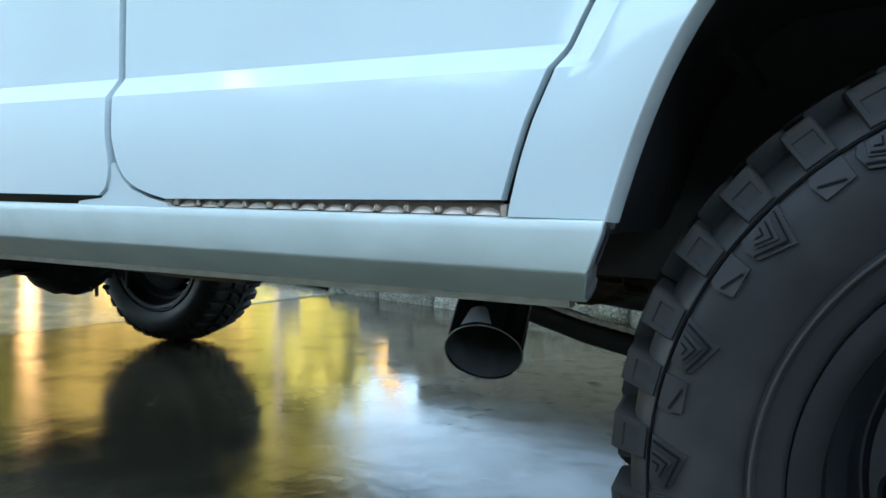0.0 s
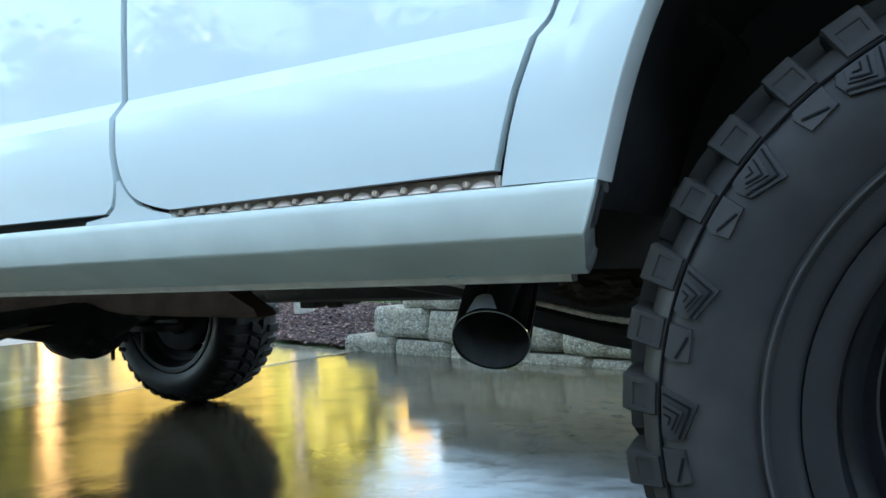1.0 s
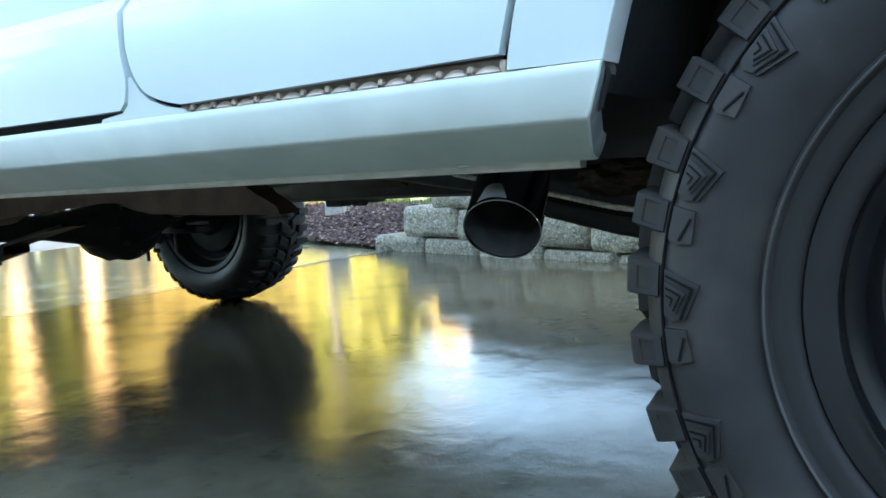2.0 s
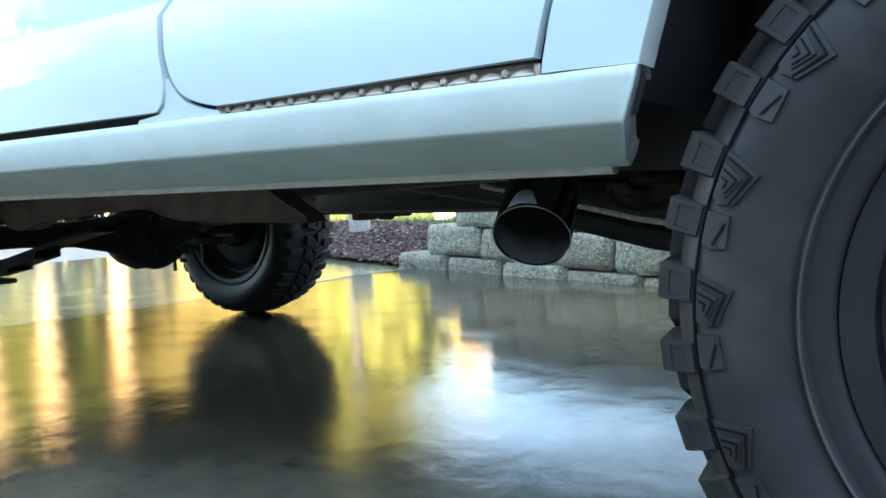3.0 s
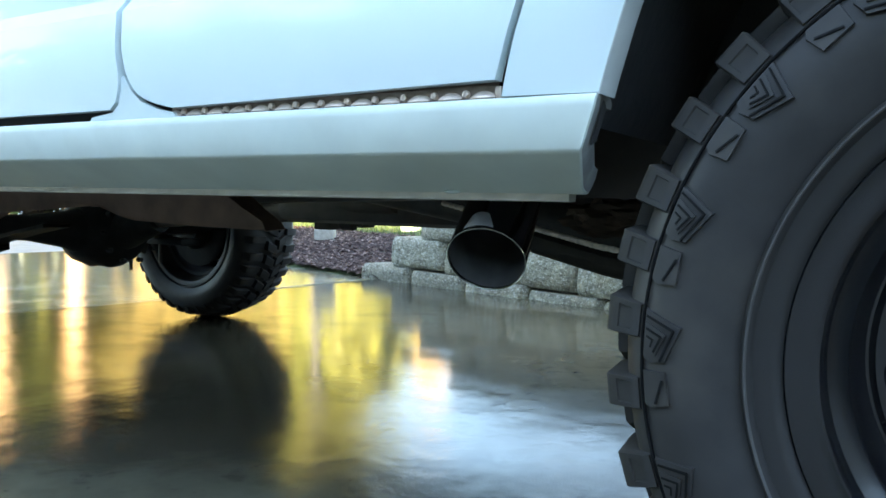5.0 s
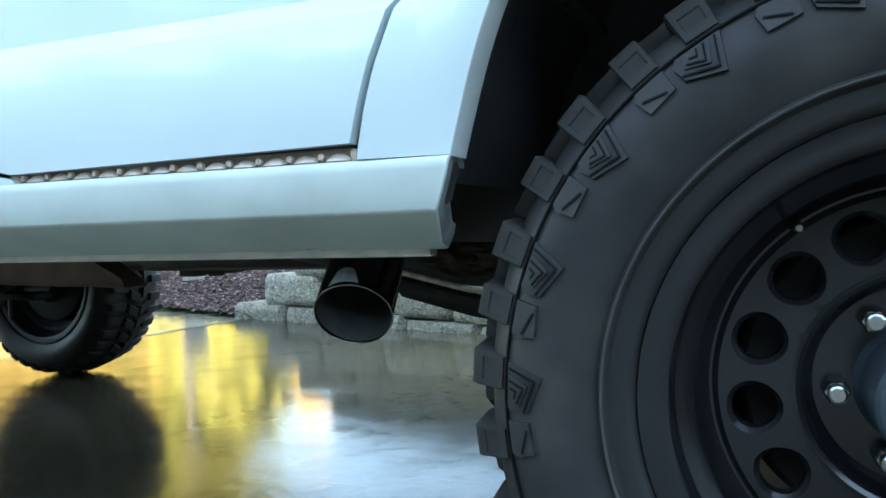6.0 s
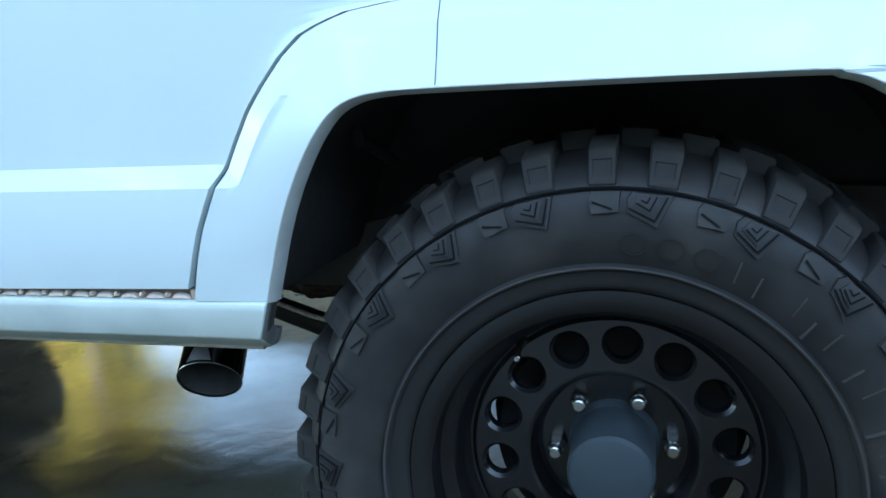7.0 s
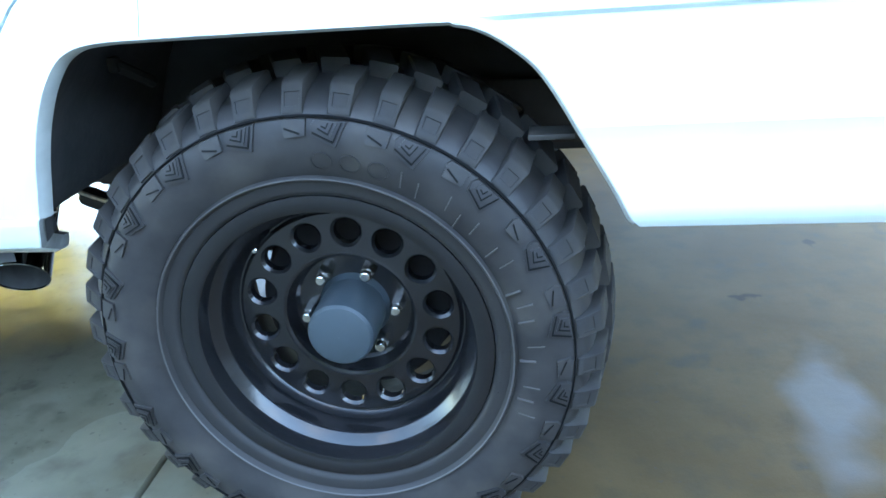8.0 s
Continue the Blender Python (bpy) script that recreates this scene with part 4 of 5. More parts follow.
def wheels():
    tyre, rim = build_tyre(), build_rim()
    places = [Matrix.Translation((0, 0, HUB_Z)),
              Matrix.Translation((-2.775, 1.945, HUB_Z - 0.0125)) @ Matrix.Rotation(math.pi, 4, "Z") @ Matrix.Rotation(radians(5), 4, "Y"),
              Matrix.Translation((0, 1.92, HUB_Z)) @ Matrix.Rotation(math.pi, 4, "Z"),
              Matrix.Translation((-2.775, -0.02, HUB_Z - 0.0125)) @ Matrix.Rotation(radians(9), 4, "Y")]
    for ob in (tyre, rim):
        ob.matrix_basis = places[0]
        for m in places[1:]:
            copy_thing(ob, m)


def leaf_spring(xc, y, zc, half, sag, name="leaf_spring"):
    b = bmesh.new()
    for k in range(5):
        h = half * (1 - 0.16 * k)
        rows = []
        for i in range(17):
            u = -1 + i / 8
            x = xc + u * h
            z = zc + sag * (u * h / half) ** 2 - 0.0085 * k
            rows.append([(x, y - 0.035, z), (x, y + 0.035, z), (x, y + 0.035, z - 0.0078), (x, y - 0.035, z - 0.0078), (x, y - 0.035, z)])
        vs = loft(b, rows)
    bmesh.ops.remove_doubles(b, verts=b.verts[:], dist=0.0002)
    return part(name, b, GREASE, wagon, "black leaf spring pack")


def underbody():
    # frame rails
    for y, lift in ((0.40, 0.045), (1.28, -0.045)):
        b = bmesh.new()
        rows = []
        for x, z in ((-3.45, 0.60), (-3.0, 0.60), (-2.4, 0.56), (-2.0, 0.537), (-0.75, 0.537), (-0.40, 0.575), (-0.1, 0.64), (0.4, 0.62), (1.05, 0.58)):
            z += lift if x > -2.2 and x < -0.5 else 0
            rows.append([(x, y, z - 0.045), (x, y + 0.085, z - 0.045), (x, y + 0.085, z + 0.06), (x, y, z + 0.06), (x, y, z - 0.045)])
        loft(b, rows)
        part("frame_rail", b, CHASSIS, wagon)
    # rusty plate with its rounded nose
    b = bmesh.new()
    edge = [(-2.355, 0.488), (-2.345, 0.470), (-2.320, 0.455), (-2.285, 0.446), (-2.245, 0.452), (-2.190, 0.472), (-2.100, 0.495), (-1.970, 0.508), (-1.840, 0.505), (-1.735, 0.496), (-1.670, 0.480), (-1.611, 0.468), (-1.420, 0.462), (-1.224, 0.460),
            (-1.236, 0.474), (-1.290, 0.505), (-1.360, 0.545), (-1.40, 0.57), (-1.785, 0.57), (-2.20, 0.57), (-2.32, 0.56), (-2.350, 0.520)]
    near = [b.verts.new((x, 0.50 - 0.012 * max(0, -2.2 - x) / 0.15, z)) for x, z in edge]
    far = [b.verts.new((x, 0.56, z)) for x, z in edge]
    b.faces.new(near)
    b.faces.new(far)
    for k in range(len(edge)):
        b.faces.new((near[k - 1], near[k], far[k], far[k - 1]))
    bmesh.ops.triangulate(b, faces=[f for f in b.faces if len(f.verts) > 4])
    bmesh.ops.bevel(b, geom=[e for e in b.edges if e.is_manifold and e.calc_face_angle(0) > 0.6], offset=0.003, segments=2, affect="EDGES")
    part("skid_plate", b, RUST, wagon, "rusty brown skid plate")
    # shackle ahead of the plate, with its nuts
    b = bmesh.new()
    tube(b, [(-2.345, 0.51, 0.495), (-2.42, 0.51, 0.495)], 0.017, 12)
    box(b, -2.428, -2.400, 0.475, 0.545, 0.462, 0.524, 0.008)
    tube(b, [(-2.414, 0.47, 0.478), (-2.414, 0.55, 0.478)], 0.014, 8)
    tube(b, [(-2.414, 0.47, 0.512), (-2.414, 0.55, 0.512)], 0.014, 8)
    part("spring_shackle", b, CHASSIS, wagon)
    before = set(bpy.data.objects)
    # front axle
    b = bmesh.new()
    tube(b, [(-2.70, 0.20, 0.418), (-2.70, 0.62, 0.416), (-2.70, 0.80, 0.410), (-2.70, 0.92, 0.402), (-2.70, 1.02, 0.395)], 0.04, 20, radii=[0.038, 0.038, 0.044, 0.062, 0.095])
    tube(b, [(-2.70, 1.2, 0.410), (-2.70, 1.50, 0.410)], 0.036, 20)
    tube(b, [(-2.70, 1.44, 0.405), (-2.70, 1.48, 0.405), (-2.70, 1.53, 0.405)], 0.08, 24, radii=[0.07, 0.095, 0.06])
    # black box added ahead of the axle to block light between its parts
    shield = bmesh.new()
    box(shield, -3.02, -2.84, 0.42, 1.22, 0.375, 0.440, 0.012)
    part("front_crossmember", shield, CHASSIS, wagon, "black box blocking light behind the front axle parts")
    axle = part("front_axle", b, GREASE, wagon, "greasy black front axle tube")
    b = bmesh.new()
    made = bmesh.ops.create_uvsphere(b, u_segments=28, v_segments=16, radius=1.0)["verts"]
    for v in made:
        v.co = Vector((-2.715 + v.co.x * 0.165, 1.09 + v.co.y * 0.150, 0.395 + max(v.co.z, -0.94) * 0.138 + 0.010 * noise.noise(v.co * 3)))
    tube(b, [(-2.60, 1.09, 0.40), (-2.46, 1.09, 0.43), (-2.40, 1.09, 0.445)], 0.06, 16, radii=[0.075, 0.052, 0.045])
    diff = part("differential", b, GREASE, wagon, "greasy black differential housing")
    for x, y, z0, z1 in ((-2.70, 1.19, 0.31, 0.245), (-2.66, 1.29, 0.35, 0.27)):
        b = bmesh.new()
        tube(b, [(x, y, z0), (x, y, z1)], 0.007, 8)
        part("axle_stud", b, CHASSIS, axle)
    bolt = None
    for k in range(10):
        a = k * math.tau / 10
        m = Matrix.Translation((0, 0.115 * math.cos(a), 0.112 * math.sin(a)))
        if bolt is None:
            b = bmesh.new()
            tube(b, [(-2.565, 1.09, 0.395), (-2.545, 1.09, 0.395)], 0.009, 6)
            bolt = part("cover_bolt", b, GREASE, diff)
            bolt.matrix_basis = m
        else:
            share(bolt, "cover_bolt", diff, m)
    b = bmesh.new()
    tube(b, [(-2.40, 1.09, 0.445), (-1.3, 0.95, 0.52)], 0.03, 16)
    part("drive_shaft", b, CHASSIS, wagon)
    # tie rod ahead of the axle
    b = bmesh.new()
    tube(b, [(-2.86, 0.25, 0.425), (-2.86, 1.50, 0.425)], 0.015, 12)
    box(b, -2.89, -2.81, 1.30, 1.36, 0.38, 0.45, 0.008)
    part("tie_rod", b, GREASE, wagon)
    leaf_spring(-2.70, 1.32, 0.425, 0.62, 0.03)
    b = bmesh.new()
    box(b, -2.82, -2.52, 1.275, 1.365, 0.34, 0.365, 0.004)
    part("spring_plate", b, GREASE, wagon)
    b = bmesh.new()
    tube(b, [(-2.79, 1.30, 0.30), (-2.77, 1.32, 0.42), (-2.75, 1.35, 0.60)], 0.026, 14, radii=[0.018, 0.026, 0.026])
    part("shock_absorber", b, CHASSIS, wagon)
    # the front running gear as one, set out to the wheel
    pivot = Vector((-0.147, -0.645, 0.52))
    seat = Matrix.Translation(pivot) @ Matrix.Rotation(radians(-1.75), 4, "Z") @ Matrix.Scale(1.059, 4) @ Matrix.Translation(-pivot)
    for mesh in {o.data.name: o.data for o in set(bpy.data.objects) - before}.values():
        mesh.transform(seat)
    # near front spring under the axle: leaves that sweep up to the frame
    b = bmesh.new()
    for k in range(4):
        line = [(-3.30, 0.372), (-3.05, 0.345), (-2.78, 0.333), (-2.60, 0.338), (-2.44, 0.352), (-2.30, 0.375), (-2.16, 0.404), (-2.02, 0.432), (-1.90, 0.452)]
        line = line[:] if k == 0 else [p for p in line if abs(p[0] + 2.60) < 0.66 - 0.10 * k]
        loft(b, [[(x, 0.465, z - 0.0095 * k), (x, 0.535, z - 0.0095 * k), (x, 0.535, z - 0.0092 - 0.0095 * k), (x, 0.465, z - 0.0092 - 0.0095 * k), (x, 0.465, z - 0.0095 * k)] for x, z in line])
    bmesh.ops.remove_doubles(b, verts=b.verts[:], dist=0.0002)
    part("leaf_spring", b, GREASE, wagon, "black leaf spring pack")
    b = bmesh.new()
    box(b, -2.73, -2.425, 0.445, 0.555, 0.292, 0.306, 0.004)
    box(b, -2.715, -2.56, 0.455, 0.545, 0.300, 0.425, 0.012)
    plate = part("spring_plate", b, GREASE, wagon)
    for x in (-2.686, -2.612, -2.540, -2.460):
        b = bmesh.new()
        tube(b, [(x, 0.47, 0.276 + 0.06 * (x + 2.686)), (x, 0.47, 0.345)], 0.009, 8)
        tube(b, [(x, 0.47, 0.276), (x, 0.47, 0.296)], 0.017, 6)
        part("u_bolt", b, GREASE, plate)
    b = bmesh.new()
    tube(b, [(-2.617, 0.50, 0.33), (-2.617, 0.50, 0.44), (-2.615, 0.50, 0.445), (-2.612, 0.50, 0.62)], 0.03, 16, radii=[0.022, 0.022, 0.029, 0.029])
    part("shock_absorber", b, CHASSIS, wagon)
    # rear axle, springs and handbrake cable
    b = bmesh.new()
    tube(b, [(0, 0.22, HUB_Z), (0, 1.55, HUB_Z)], 0.04, 18)
    made = bmesh.ops.create_uvsphere(b, u_segments=24, v_segments=14, radius=1.0)["verts"]
    for v in made:
        v.co = Vector((v.co.x * 0.16, 0.885 + v.co.y * 0.15, HUB_Z + v.co.z * 0.15))
    part("rear_axle", b, GREASE, wagon)
    # rear coil springs, trailing arms and propeller shaft
    for y in (0.50, 1.27):
        b = bmesh.new()
        turns = [Vector((0.02 + 0.062 * math.cos(k * 0.45), y + 0.062 * math.sin(k * 0.45), 0.455 + 0.0029 * k)) for k in range(80)]
        tube(b, turns, 0.0075, 8)
        part("coil_spring", b, CHASSIS, wagon, "black coil spring")
    b = bmesh.new()
    tube(b, [(-1.35, 0.87, 0.575), (-0.80, 0.86, 0.488), (-0.15, 0.88, 0.425)], 0.042, 18)
    tube(b, [(-0.22, 0.88, 0.43), (-0.13, 0.88, 0.42)], 0.058, 14)
    part("propeller_shaft", b, CHASSIS, wagon, "black rear propeller shaft")
    b = bmesh.new()
    rows = []
    n = 120
    pts = [Vector((-0.86, 0.56, 0.520)), Vector((-0.66, 0.492, 0.486)), Vector((-0.53, 0.446, 0.463)), Vector((-0.28, 0.37, 0.435)), Vector((-0.02, 0.33, 0.44))]
    line = []
    for i in range(n + 1):
        u = i / n * (len(pts) - 1)
        k = min(int(u), len(pts) - 2)
        line.append(pts[k].lerp(pts[k + 1], u - k))
    tube(b, line, 0.006, 8, radii=[0.0048 if i % 2 else 0.0038 for i in range(n + 1)])
    cable_line = line
    part("handbrake_cable", b, CABLE, wagon, "ribbed handbrake cable")
    # lower link behind the cable
    b = bmesh.new()
    tube(b, [q + Vector((0, 0.035, -0.024)) for q in cable_line[30::15]], 0.021, 12)
    part("lower_link", b, GREASE, wagon, "black rear lower link")
    b = bmesh.new()
    made = bmesh.ops.create_icosphere(b, subdivisions=4, radius=1.0)["verts"]
    for v in made:
        d = 1 + 0.35 * noise.noise(v.co * 2.2) + 0.15 * noise.noise(v.co * 6)
        v.co = Vector((-0.545 + v.co.x * 0.075 * d, 0.55 + v.co.y * 0.05 * d, 0.503 + v.co.z * 0.030 * d))
    part("mud_cake", b, MUD, wagon, "dried mud on the spring hanger")
    # exhaust: a turned-down polished tip in front of the rear wheel
    d = Vector((0.20, -0.78, -0.59)).normalized()
    tip = Vector((-0.553, 0.149, 0.459))
    b = bmesh.new()
    side = d.cross(Vector((1, 0, 0))).normalized()
    other = d.cross(side).normalized()
    rings = []
    for s, r in ((-0.15, 0.0430), (-0.10, 0.0440), (-0.004, 0.0450), (0.0, 0.0449), (0.0005, 0.0440), (-0.002, 0.0434)):
        rings.append([tip + d * s + side * (r * math.cos(a)) + other * (r * math.sin(a)) for a in [k * math.tau / 48 for k in range(49)]])
    loft(b, rings)
    bmesh.ops.remove_doubles(b, verts=b.verts[:], dist=0.0002)
    pipe = part("exhaust_tip", b, TIP_STEEL, wagon, "polished round exhaust tip", sharp=50)
    b = bmesh.new()
    rings = []
    for s, r in ((-0.002, 0.0433), (-0.09, 0.0425), (-0.14, 0.041), (-0.145, 0.0)):
        rings.append([tip + d * s + side * (r * math.cos(a)) + other * (r * math.sin(a)) for a in [k * math.tau / 36 for k in range(37)]])
    loft(b, rings)
    part("tip_inside", b, SOOT, pipe, "sooty inside of the tip")
    b = bmesh.new()
    ring = [tip + d * 0.0004 + side * (0.0446 * math.cos(a)) + other * (0.0446 * math.sin(a)) for a in [k * math.tau / 60 for k in range(61)]]
    tube(b, ring, 0.0008, 6)
    part("tip_edge", b, CHROME, pipe, "bright rolled edge")
    # pale plate on the tip that paints in its highlight stripe
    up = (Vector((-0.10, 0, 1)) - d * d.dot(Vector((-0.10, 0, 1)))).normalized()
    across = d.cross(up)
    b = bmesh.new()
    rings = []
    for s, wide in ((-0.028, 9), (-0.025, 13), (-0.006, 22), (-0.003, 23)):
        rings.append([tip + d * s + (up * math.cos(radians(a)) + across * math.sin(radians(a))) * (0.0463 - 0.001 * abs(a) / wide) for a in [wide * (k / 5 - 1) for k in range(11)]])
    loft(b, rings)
    part("tip_plate", b, TIP_HIGHLIGHT, pipe, "pale plate painting the tip's highlight")
    b = bmesh.new()
    tube(b, [tip - d * 0.13, tip - d * 0.18, Vector((-0.56, 0.40, 0.575)), Vector((-0.8, 0.62, 0.56)), Vector((-1.5, 0.68, 0.54))], 0.032, 16)
    part("exhaust_pipe", b, CHASSIS, wagon)
    b = bmesh.new()
    box(b, -1.75, -0.95, 1.08, 1.20, 0.455, 0.56, 0.03)
    tube(b, [(-1.62, 1.24, 0.45), (-1.58, 1.24, 0.45)], 0.02, 10)
    box(b, -1.72, -1.66, 1.22, 1.28, 0.430, 0.50, 0.006)
    box(b, -1.56, -1.53, 1.22, 1.28, 0.440, 0.50, 0.006)
    part("muffler", b, CHASSIS, wagon)


body_panels()
rocker_panel()
wheelhouse()
shell()
underbody()
wheels()


# ---- bed, post, lawn edge, trees, pole, house ----
rng = random.Random(7)


def bed_z(x, y):
    return terrain(x, y) + 0.012


bm = bmesh.new()
xs = [-9.4 + 0.2 * i for i in range(34)]
loft(bm, [[(x, kerb_y(x) + v * 1.9, bed_z(x, kerb_y(x) + 0.001 + v * 1.9)) for x in xs] for v in [k / 14 for k in range(15)]])
tagged(part("mulch_bed", bm, MULCH), "dark brown bark mulch bed beside the driveway", "mulch bed", kind="structure")


def chips():
    b = bmesh.new()
    for i in range(5200):
        x = rng.uniform(-6.5, -2.5)
        d = rng.random() ** 1.3 * 1.8
        y = kerb_y(x) + d
        if x > -3.25 and d < 0.30:
            continue
        z = bed_z(x, y)
        l, w, h = rng.uniform(0.012, 0.05), rng.uniform(0.006, 0.018), rng.uniform(0.003, 0.009)
        m = Matrix.Translation((x, y, z + rng.uniform(0, 0.012))) @ Euler((rng.uniform(-0.5, 0.5), rng.uniform(-0.5, 0.5), rng.uniform(0, 6.28))).to_matrix().to_4x4()
        p = [m @ Vector(q) for q in ((-l, -w, 0), (l, -w * 0.7, 0), (l * 0.9, w, 0), (-l * 0.8, w * 0.8, 0), (-l * 0.9, -w * 0.7, h), (l * 0.9, -w * 0.5, h), (l * 0.8, w * 0.7, h), (-l * 0.7, w * 0.6, h))]
        v = [b.verts.new(q) for q in p]
        for f in ((4, 5, 6, 7), (0, 1, 5, 4), (1, 2, 6, 5), (2, 3, 7, 6), (3, 0, 4, 7)):
            b.faces.new([v[k] for k in f])
    return tagged(part("bark_chips", b, CHIP), "loose reddish brown bark chips", "mulch", kind="stuff")


chips()


def grass():
    b = bmesh.new()
    for i in range(9000):
        x = rng.uniform(-7.5, -1.5)
        y = kerb_y(x) + rng.uniform(1.75, 6.0)
        z = terrain(x, y)
        h, a, w = rng.uniform(0.04, 0.11), rng.uniform(0, 6.28), rng.uniform(0.003, 0.006)
        dx, dy = math.cos(a), math.sin(a)
        lean = rng.uniform(0, 0.05)
        v = [b.verts.new(q) for q in ((x - dy * w, y + dx * w, z), (x + dy * w, y - dx * w, z), (x + dx * lean, y + dy * lean, z + h))]
        b.faces.new(v)
    return tagged(part("grass", b, GRASS), "short green lawn grass", "grass", kind="stuff")


grass()

# stub of a weathered post in the bed
b = bmesh.new()
box(b, -0.09, 0.09, -0.07, 0.07, -0.05, 0.42, 0.01)
for v in b.verts:
    v.co.x += 0.01 * v.co.z
post = tagged(part("garden_post", b, WOOD), "short weathered grey wooden post in the mulch bed", "post")
post.location = (-4.85, 5.05, terrain(-4.85, 5.05))
post.rotation_euler.z = 0.5

# pale mint utility pedestal at the lawn's edge
pedestal = root("utility_pedestal", "pale mint green plastic utility pedestal on the lawn", "utility box", at=(-4.81, 6.45, terrain(-4.81, 6.45)))
b = bmesh.new()
box(b, -0.09, 0.09, -0.09, 0.09, -0.02, 0.55, 0.012)
part("pedestal_body", b, MINT, pedestal)
b = bmesh.new()
box(b, -0.10, 0.10, -0.10, 0.10, 0.55, 0.63, 0.02)
part("pedestal_cap", b, MINT, pedestal)


def tree(x, y, height, spread, seed, leaves=13000, leaf=LEAF, trunk_r=0.22, bare=0.10, bark=BARK, where="beyond the lawn", group="trees beyond the driveway"):
    r = random.Random(seed)
    t = root("tree", "tree with golden autumn leaves " + where if leaf is LEAF_GOLD else "tree with dark green leaves " + where if leaf is LEAF_DARK else "tree with sunlit yellow-green leaves " + where, "tree", group=group, at=(x, y, max(terrain(x, y), -0.02)))
    b = bmesh.new()
    top = Vector((r.uniform(-0.4, 0.4), r.uniform(-0.4, 0.4), height * 0.8))
    n = 9
    pts = [Vector((top.x * (i / n) ** 1.5 + 0.06 * math.sin(i * 1.7 + seed), top.y * (i / n) ** 1.5, -0.1 + (height * 0.8 + 0.1) * i / n)) for i in range(n + 1)]
    tube(b, pts, trunk_r, 12, radii=[trunk_r * (1.25 if i == 0 else 1.0 - 0.85 * i / n) for i in range(n + 1)])
    tips = []
    for k in range(20):
        h = bare + (0.95 - bare) * (k + r.random() * 0.6) / 20
        base = pts[min(int(h * n), n - 1)].lerp(pts[min(int(h * n) + 1, n)], (h * n) % 1)
        a = k * 2.4 + r.uniform(-0.4, 0.4)
        reach = spread * (1.05 - 0.55 * max(h - 0.4, 0)) * r.uniform(0.7, 1.1)
        line = [base + Vector((math.cos(a) * reach * u, math.sin(a) * reach * u, reach * (0.55 * u - 0.15 * u * u))) for u in (0, 0.25, 0.5, 0.75, 1.0)]
        tube(b, line, 0.05, 7, radii=[0.07, 0.055, 0.04, 0.026, 0.012])
        tips += line[1:]
    tips += pts[-3:]
    part("trunk", b, bark, t)
    b = bmesh.new()
    for i in range(leaves):
        c = r.choice(tips) + Vector((r.gauss(0, 0.42), r.gauss(0, 0.42), r.gauss(0, 0.36))) * (spread / 2.4)
        s = r.uniform(0.08, 0.18)
        m = Euler((r.uniform(0, 6.28), r.uniform(0, 6.28), r.uniform(0, 6.28))).to_matrix()
        v = [b.verts.new(c + m @ Vector(q)) for q in ((-s, 0, 0), (0, -s * 0.6, s * 0.15), (s, 0, 0), (0, s * 0.6, s * 0.15))]
        b.faces.new(v)
    part("crown", b, leaf, t)
    return t


def bearing(deg, dist):
    """A place seen from beside the rear wheel, degrees left of straight across."""
    return -0.15 - dist * math.sin(radians(deg - 1.6)), -0.65 + dist * math.cos(radians(deg - 1.6))


for deg, dist, h, s, seed, leaf in ((42.0, 16, 7.5, 1.6, 1, LEAF), (46.5, 18, 8.5, 2.2, 2, LEAF), (50.0, 17, 8.0, 2.2, 4, LEAF_DARK), (55.0, 16, 7.5, 2.6, 3, LEAF_GOLD), (60.0, 18, 8.5, 2.9, 5, LEAF_GOLD),
                                    (67.0, 15, 6.0, 2.6, 6, LEAF), (72.0, 19, 9.0, 3.4, 7, LEAF_GOLD), (78.0, 22, 9.0, 3.2, 8, LEAF), (36.5, 21, 4.6, 1.3, 9, LEAF_GOLD)):
    x, y = bearing(deg, dist)
    tree(x, y, h, s, seed, leaf=leaf, bare=0.05)
for deg, dist, seed in ((65.8, 12.0, 11), (62.3, 12.5, 12), (57.8, 13.5, 13)):
    x, y = bearing(deg, dist)
    tree(x, y, 8.5, 2.0, seed, leaves=2500, leaf=LEAF_GOLD, trunk_r=0.15, bare=0.62, bark=BARK_PALE)

for deg, dist, seed in ((52.5, 19.0, 21), (57.5, 18.5, 22), (63.0, 18.8, 23), (68.5, 18.5, 24), (74.0, 19.0, 25)):
    x, y = bearing(deg, dist)
    tree(x, y, 3.8, 1.7, seed, leaves=7000, leaf=LEAF_GOLD, trunk_r=0.07, bare=0.02, bark=BARK, where="across the street")

# grey pole beside the lawn
b = bmesh.new()
tube(b, [(0, 0, -0.1), (0, 0, 0.3), (0, 0, 5.5)], 0.07, 16, radii=[0.07, 0.06, 0.045])
pole = tagged(part("lamp_pole", b, POLE), "plain grey metal pole beyond the lawn", "pole")
px, py = bearing(41.8, 10.5)
pole.location = (px, py, terrain(px, py))

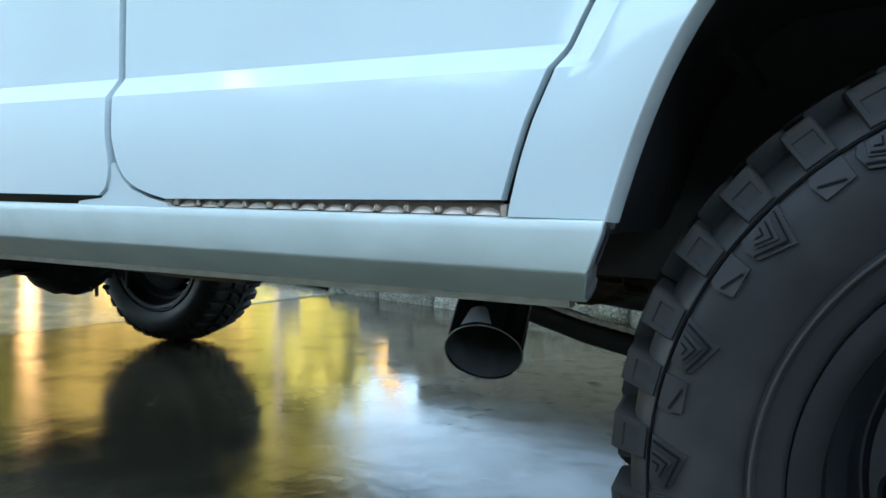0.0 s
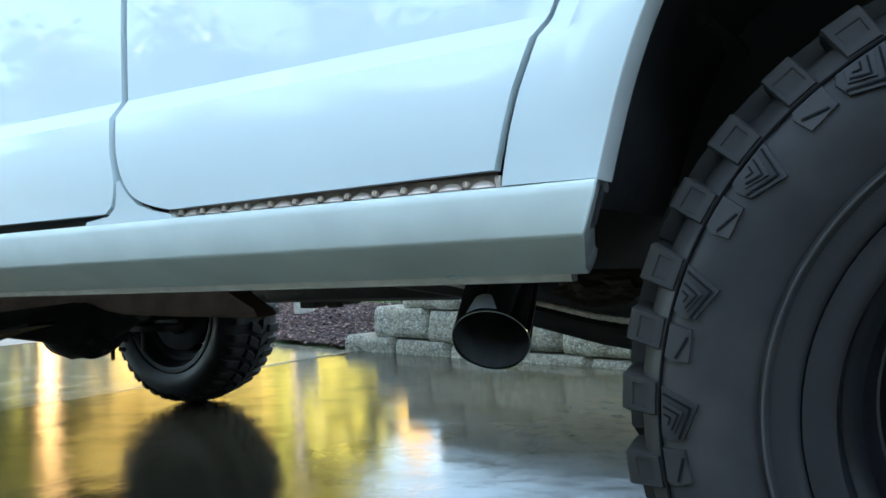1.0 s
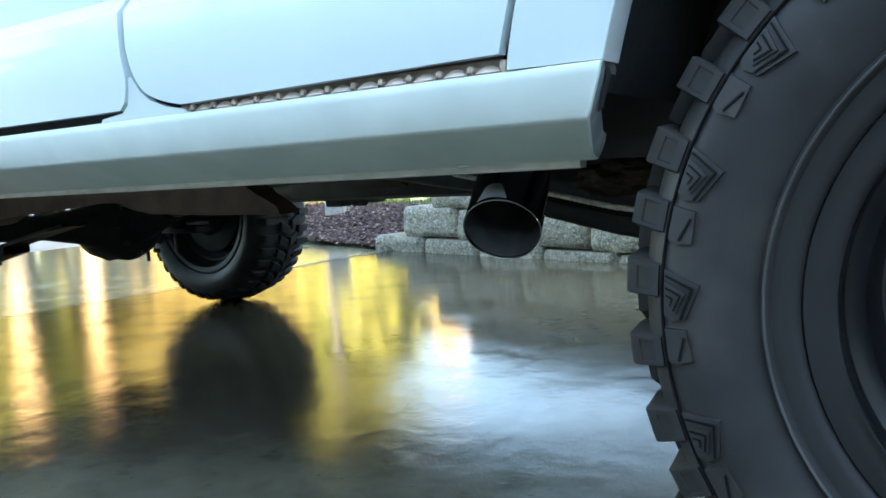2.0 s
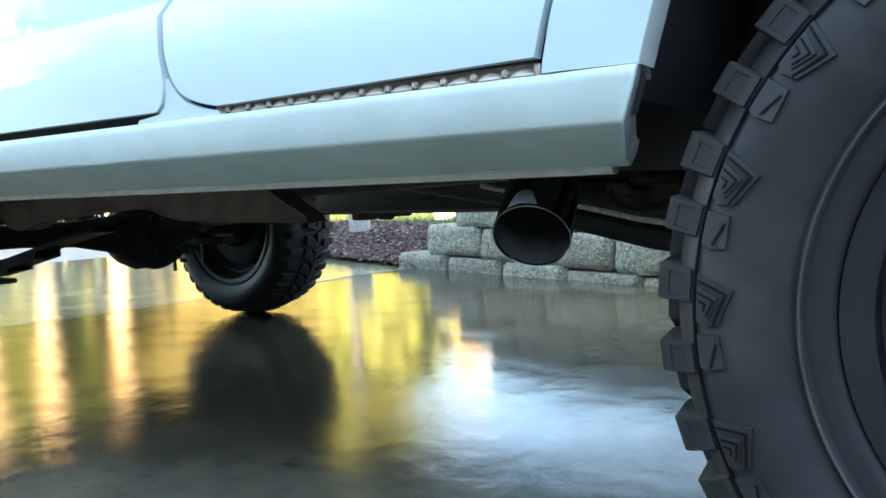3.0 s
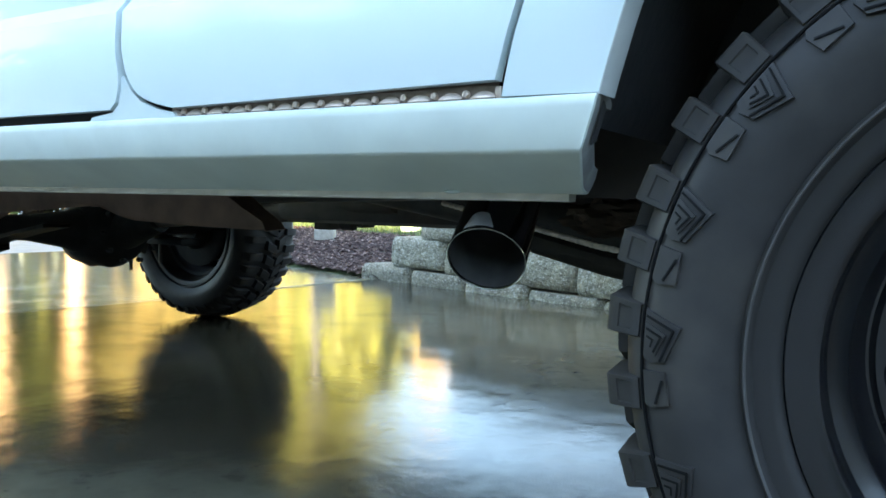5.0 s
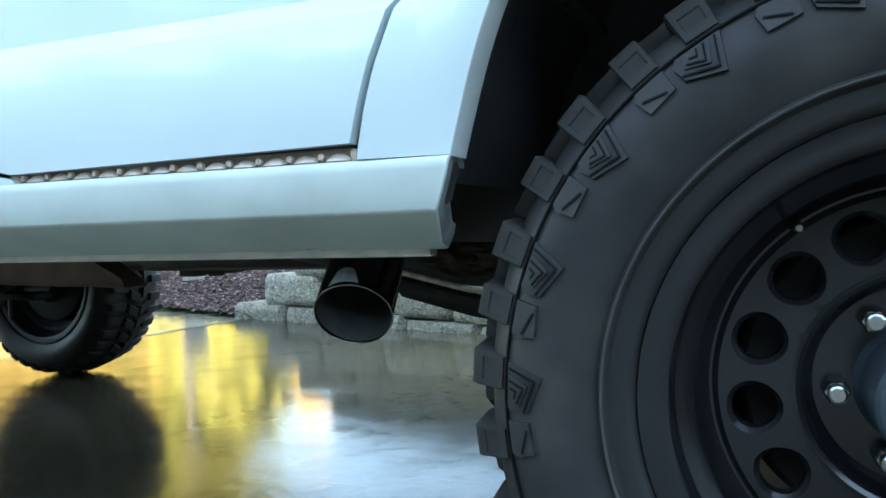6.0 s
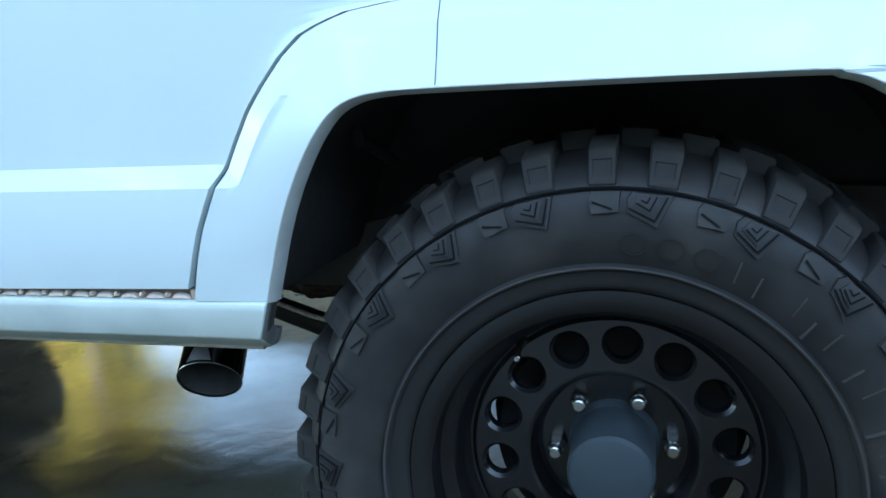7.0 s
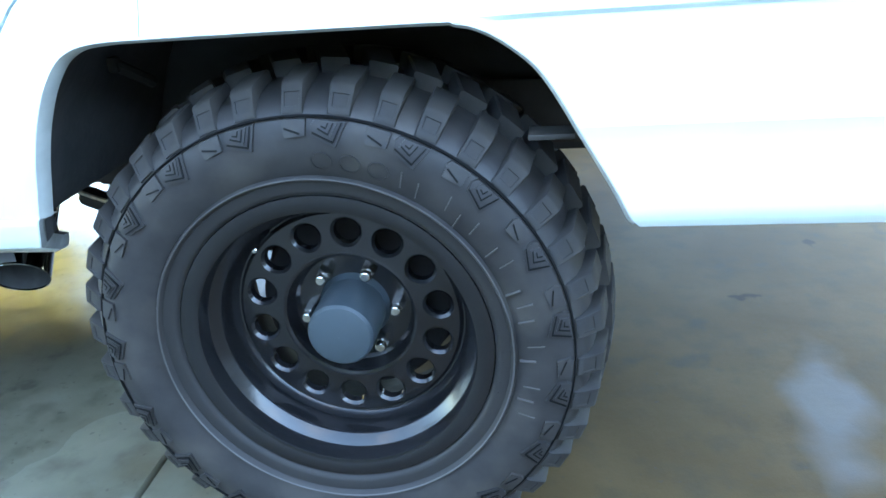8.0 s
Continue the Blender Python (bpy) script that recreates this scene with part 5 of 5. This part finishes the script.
# dark trees in front of the house behind
for x, y, h, sp, seed in ((-15.5, -10.2, 8.0, 2.4, 31), (-11.0, -9.8, 7.0, 2.2, 32), (-7.4, -10.4, 6.4, 2.0, 33), (-4.2, -9.9, 5.7, 2.0, 34), (-0.9, -10.3, 5.4, 1.8, 35), (2.6, -10.0, 4.5, 1.8, 36), (6.2, -10.3, 5.2, 2.0, 37)):
    tree(x, y, h, sp, seed, leaves=6000, leaf=LEAF_DARK, trunk_r=0.14, bare=0.10, where="in front of the house", group="trees before the house")

# the house behind, whose shade lies over the drive
house = root("house", "grey sided house with dark shingled gable roof", "house", at=(0, -11, 0))
b = bmesh.new()
box(b, -24, 22, -8, 0, -0.1, 3.95)
part("house_wall", b, SIDING, house)
b = bmesh.new()
ridge = [(-20.0, -4.0, 6.95), (19.0, -4.0, 6.95)]
eave = [(-24.5, 0.5, 3.9), (22.5, 0.5, 3.9), (22.5, -8.5, 3.9), (-24.5, -8.5, 3.9)]
v = [b.verts.new(q) for q in ridge + eave]
for f in ((2, 3, 1, 0), (3, 4, 1), (4, 5, 0, 1), (5, 2, 0), (2, 5, 4, 3)):
    b.faces.new([v[k] for k in f])
part("house_roof", b, ROOFING, house)
# unseen wall closing the drive behind the tail, added to block low sky
b = bmesh.new()
box(b, 9.0, 9.3, 0.06, 18.0, -0.1, 3.4)
part("wing_wall", b, SIDING, house)

# low white-painted wall across the street
b = bmesh.new()
box(b, -13.2, -13, -12, 6.5, -0.05, 0.72, 0.02)
tagged(part("white_wall", b, WHITE), "long low white-painted wall across the street", "wall", kind="structure")


# a cream gabled house far beyond the trees, in the sun
far_house = root("house", "cream clapboard house with grey gable roof beyond the trees", "house", at=(*bearing(33.6, 36), 0))
far_house.rotation_euler.z = radians(30)
b = bmesh.new()
v = [b.verts.new(q) for q in ((-2.2, 0, -0.1), (2.2, 0, -0.1), (2.2, 0, 5.8), (0, 0, 8.2), (-2.2, 0, 5.8))]
back = [b.verts.new((q.co.x, 9, q.co.z)) for q in v]
b.faces.new(v)
b.faces.new(back)
for k in range(5):
    b.faces.new((v[k - 1], v[k], back[k], back[k - 1]))
part("house_wall", b, CREAM, far_house)
b = bmesh.new()
loft(b, [[(-2.6, y, 5.42), (0, y, 8.28), (2.6, y, 5.42), (2.6, y, 5.54), (0, y, 8.42), (-2.6, y, 5.54), (-2.6, y, 5.42)] for y in (-0.3, 9.3)])
part("house_roof", b, ROOFING, far_house)
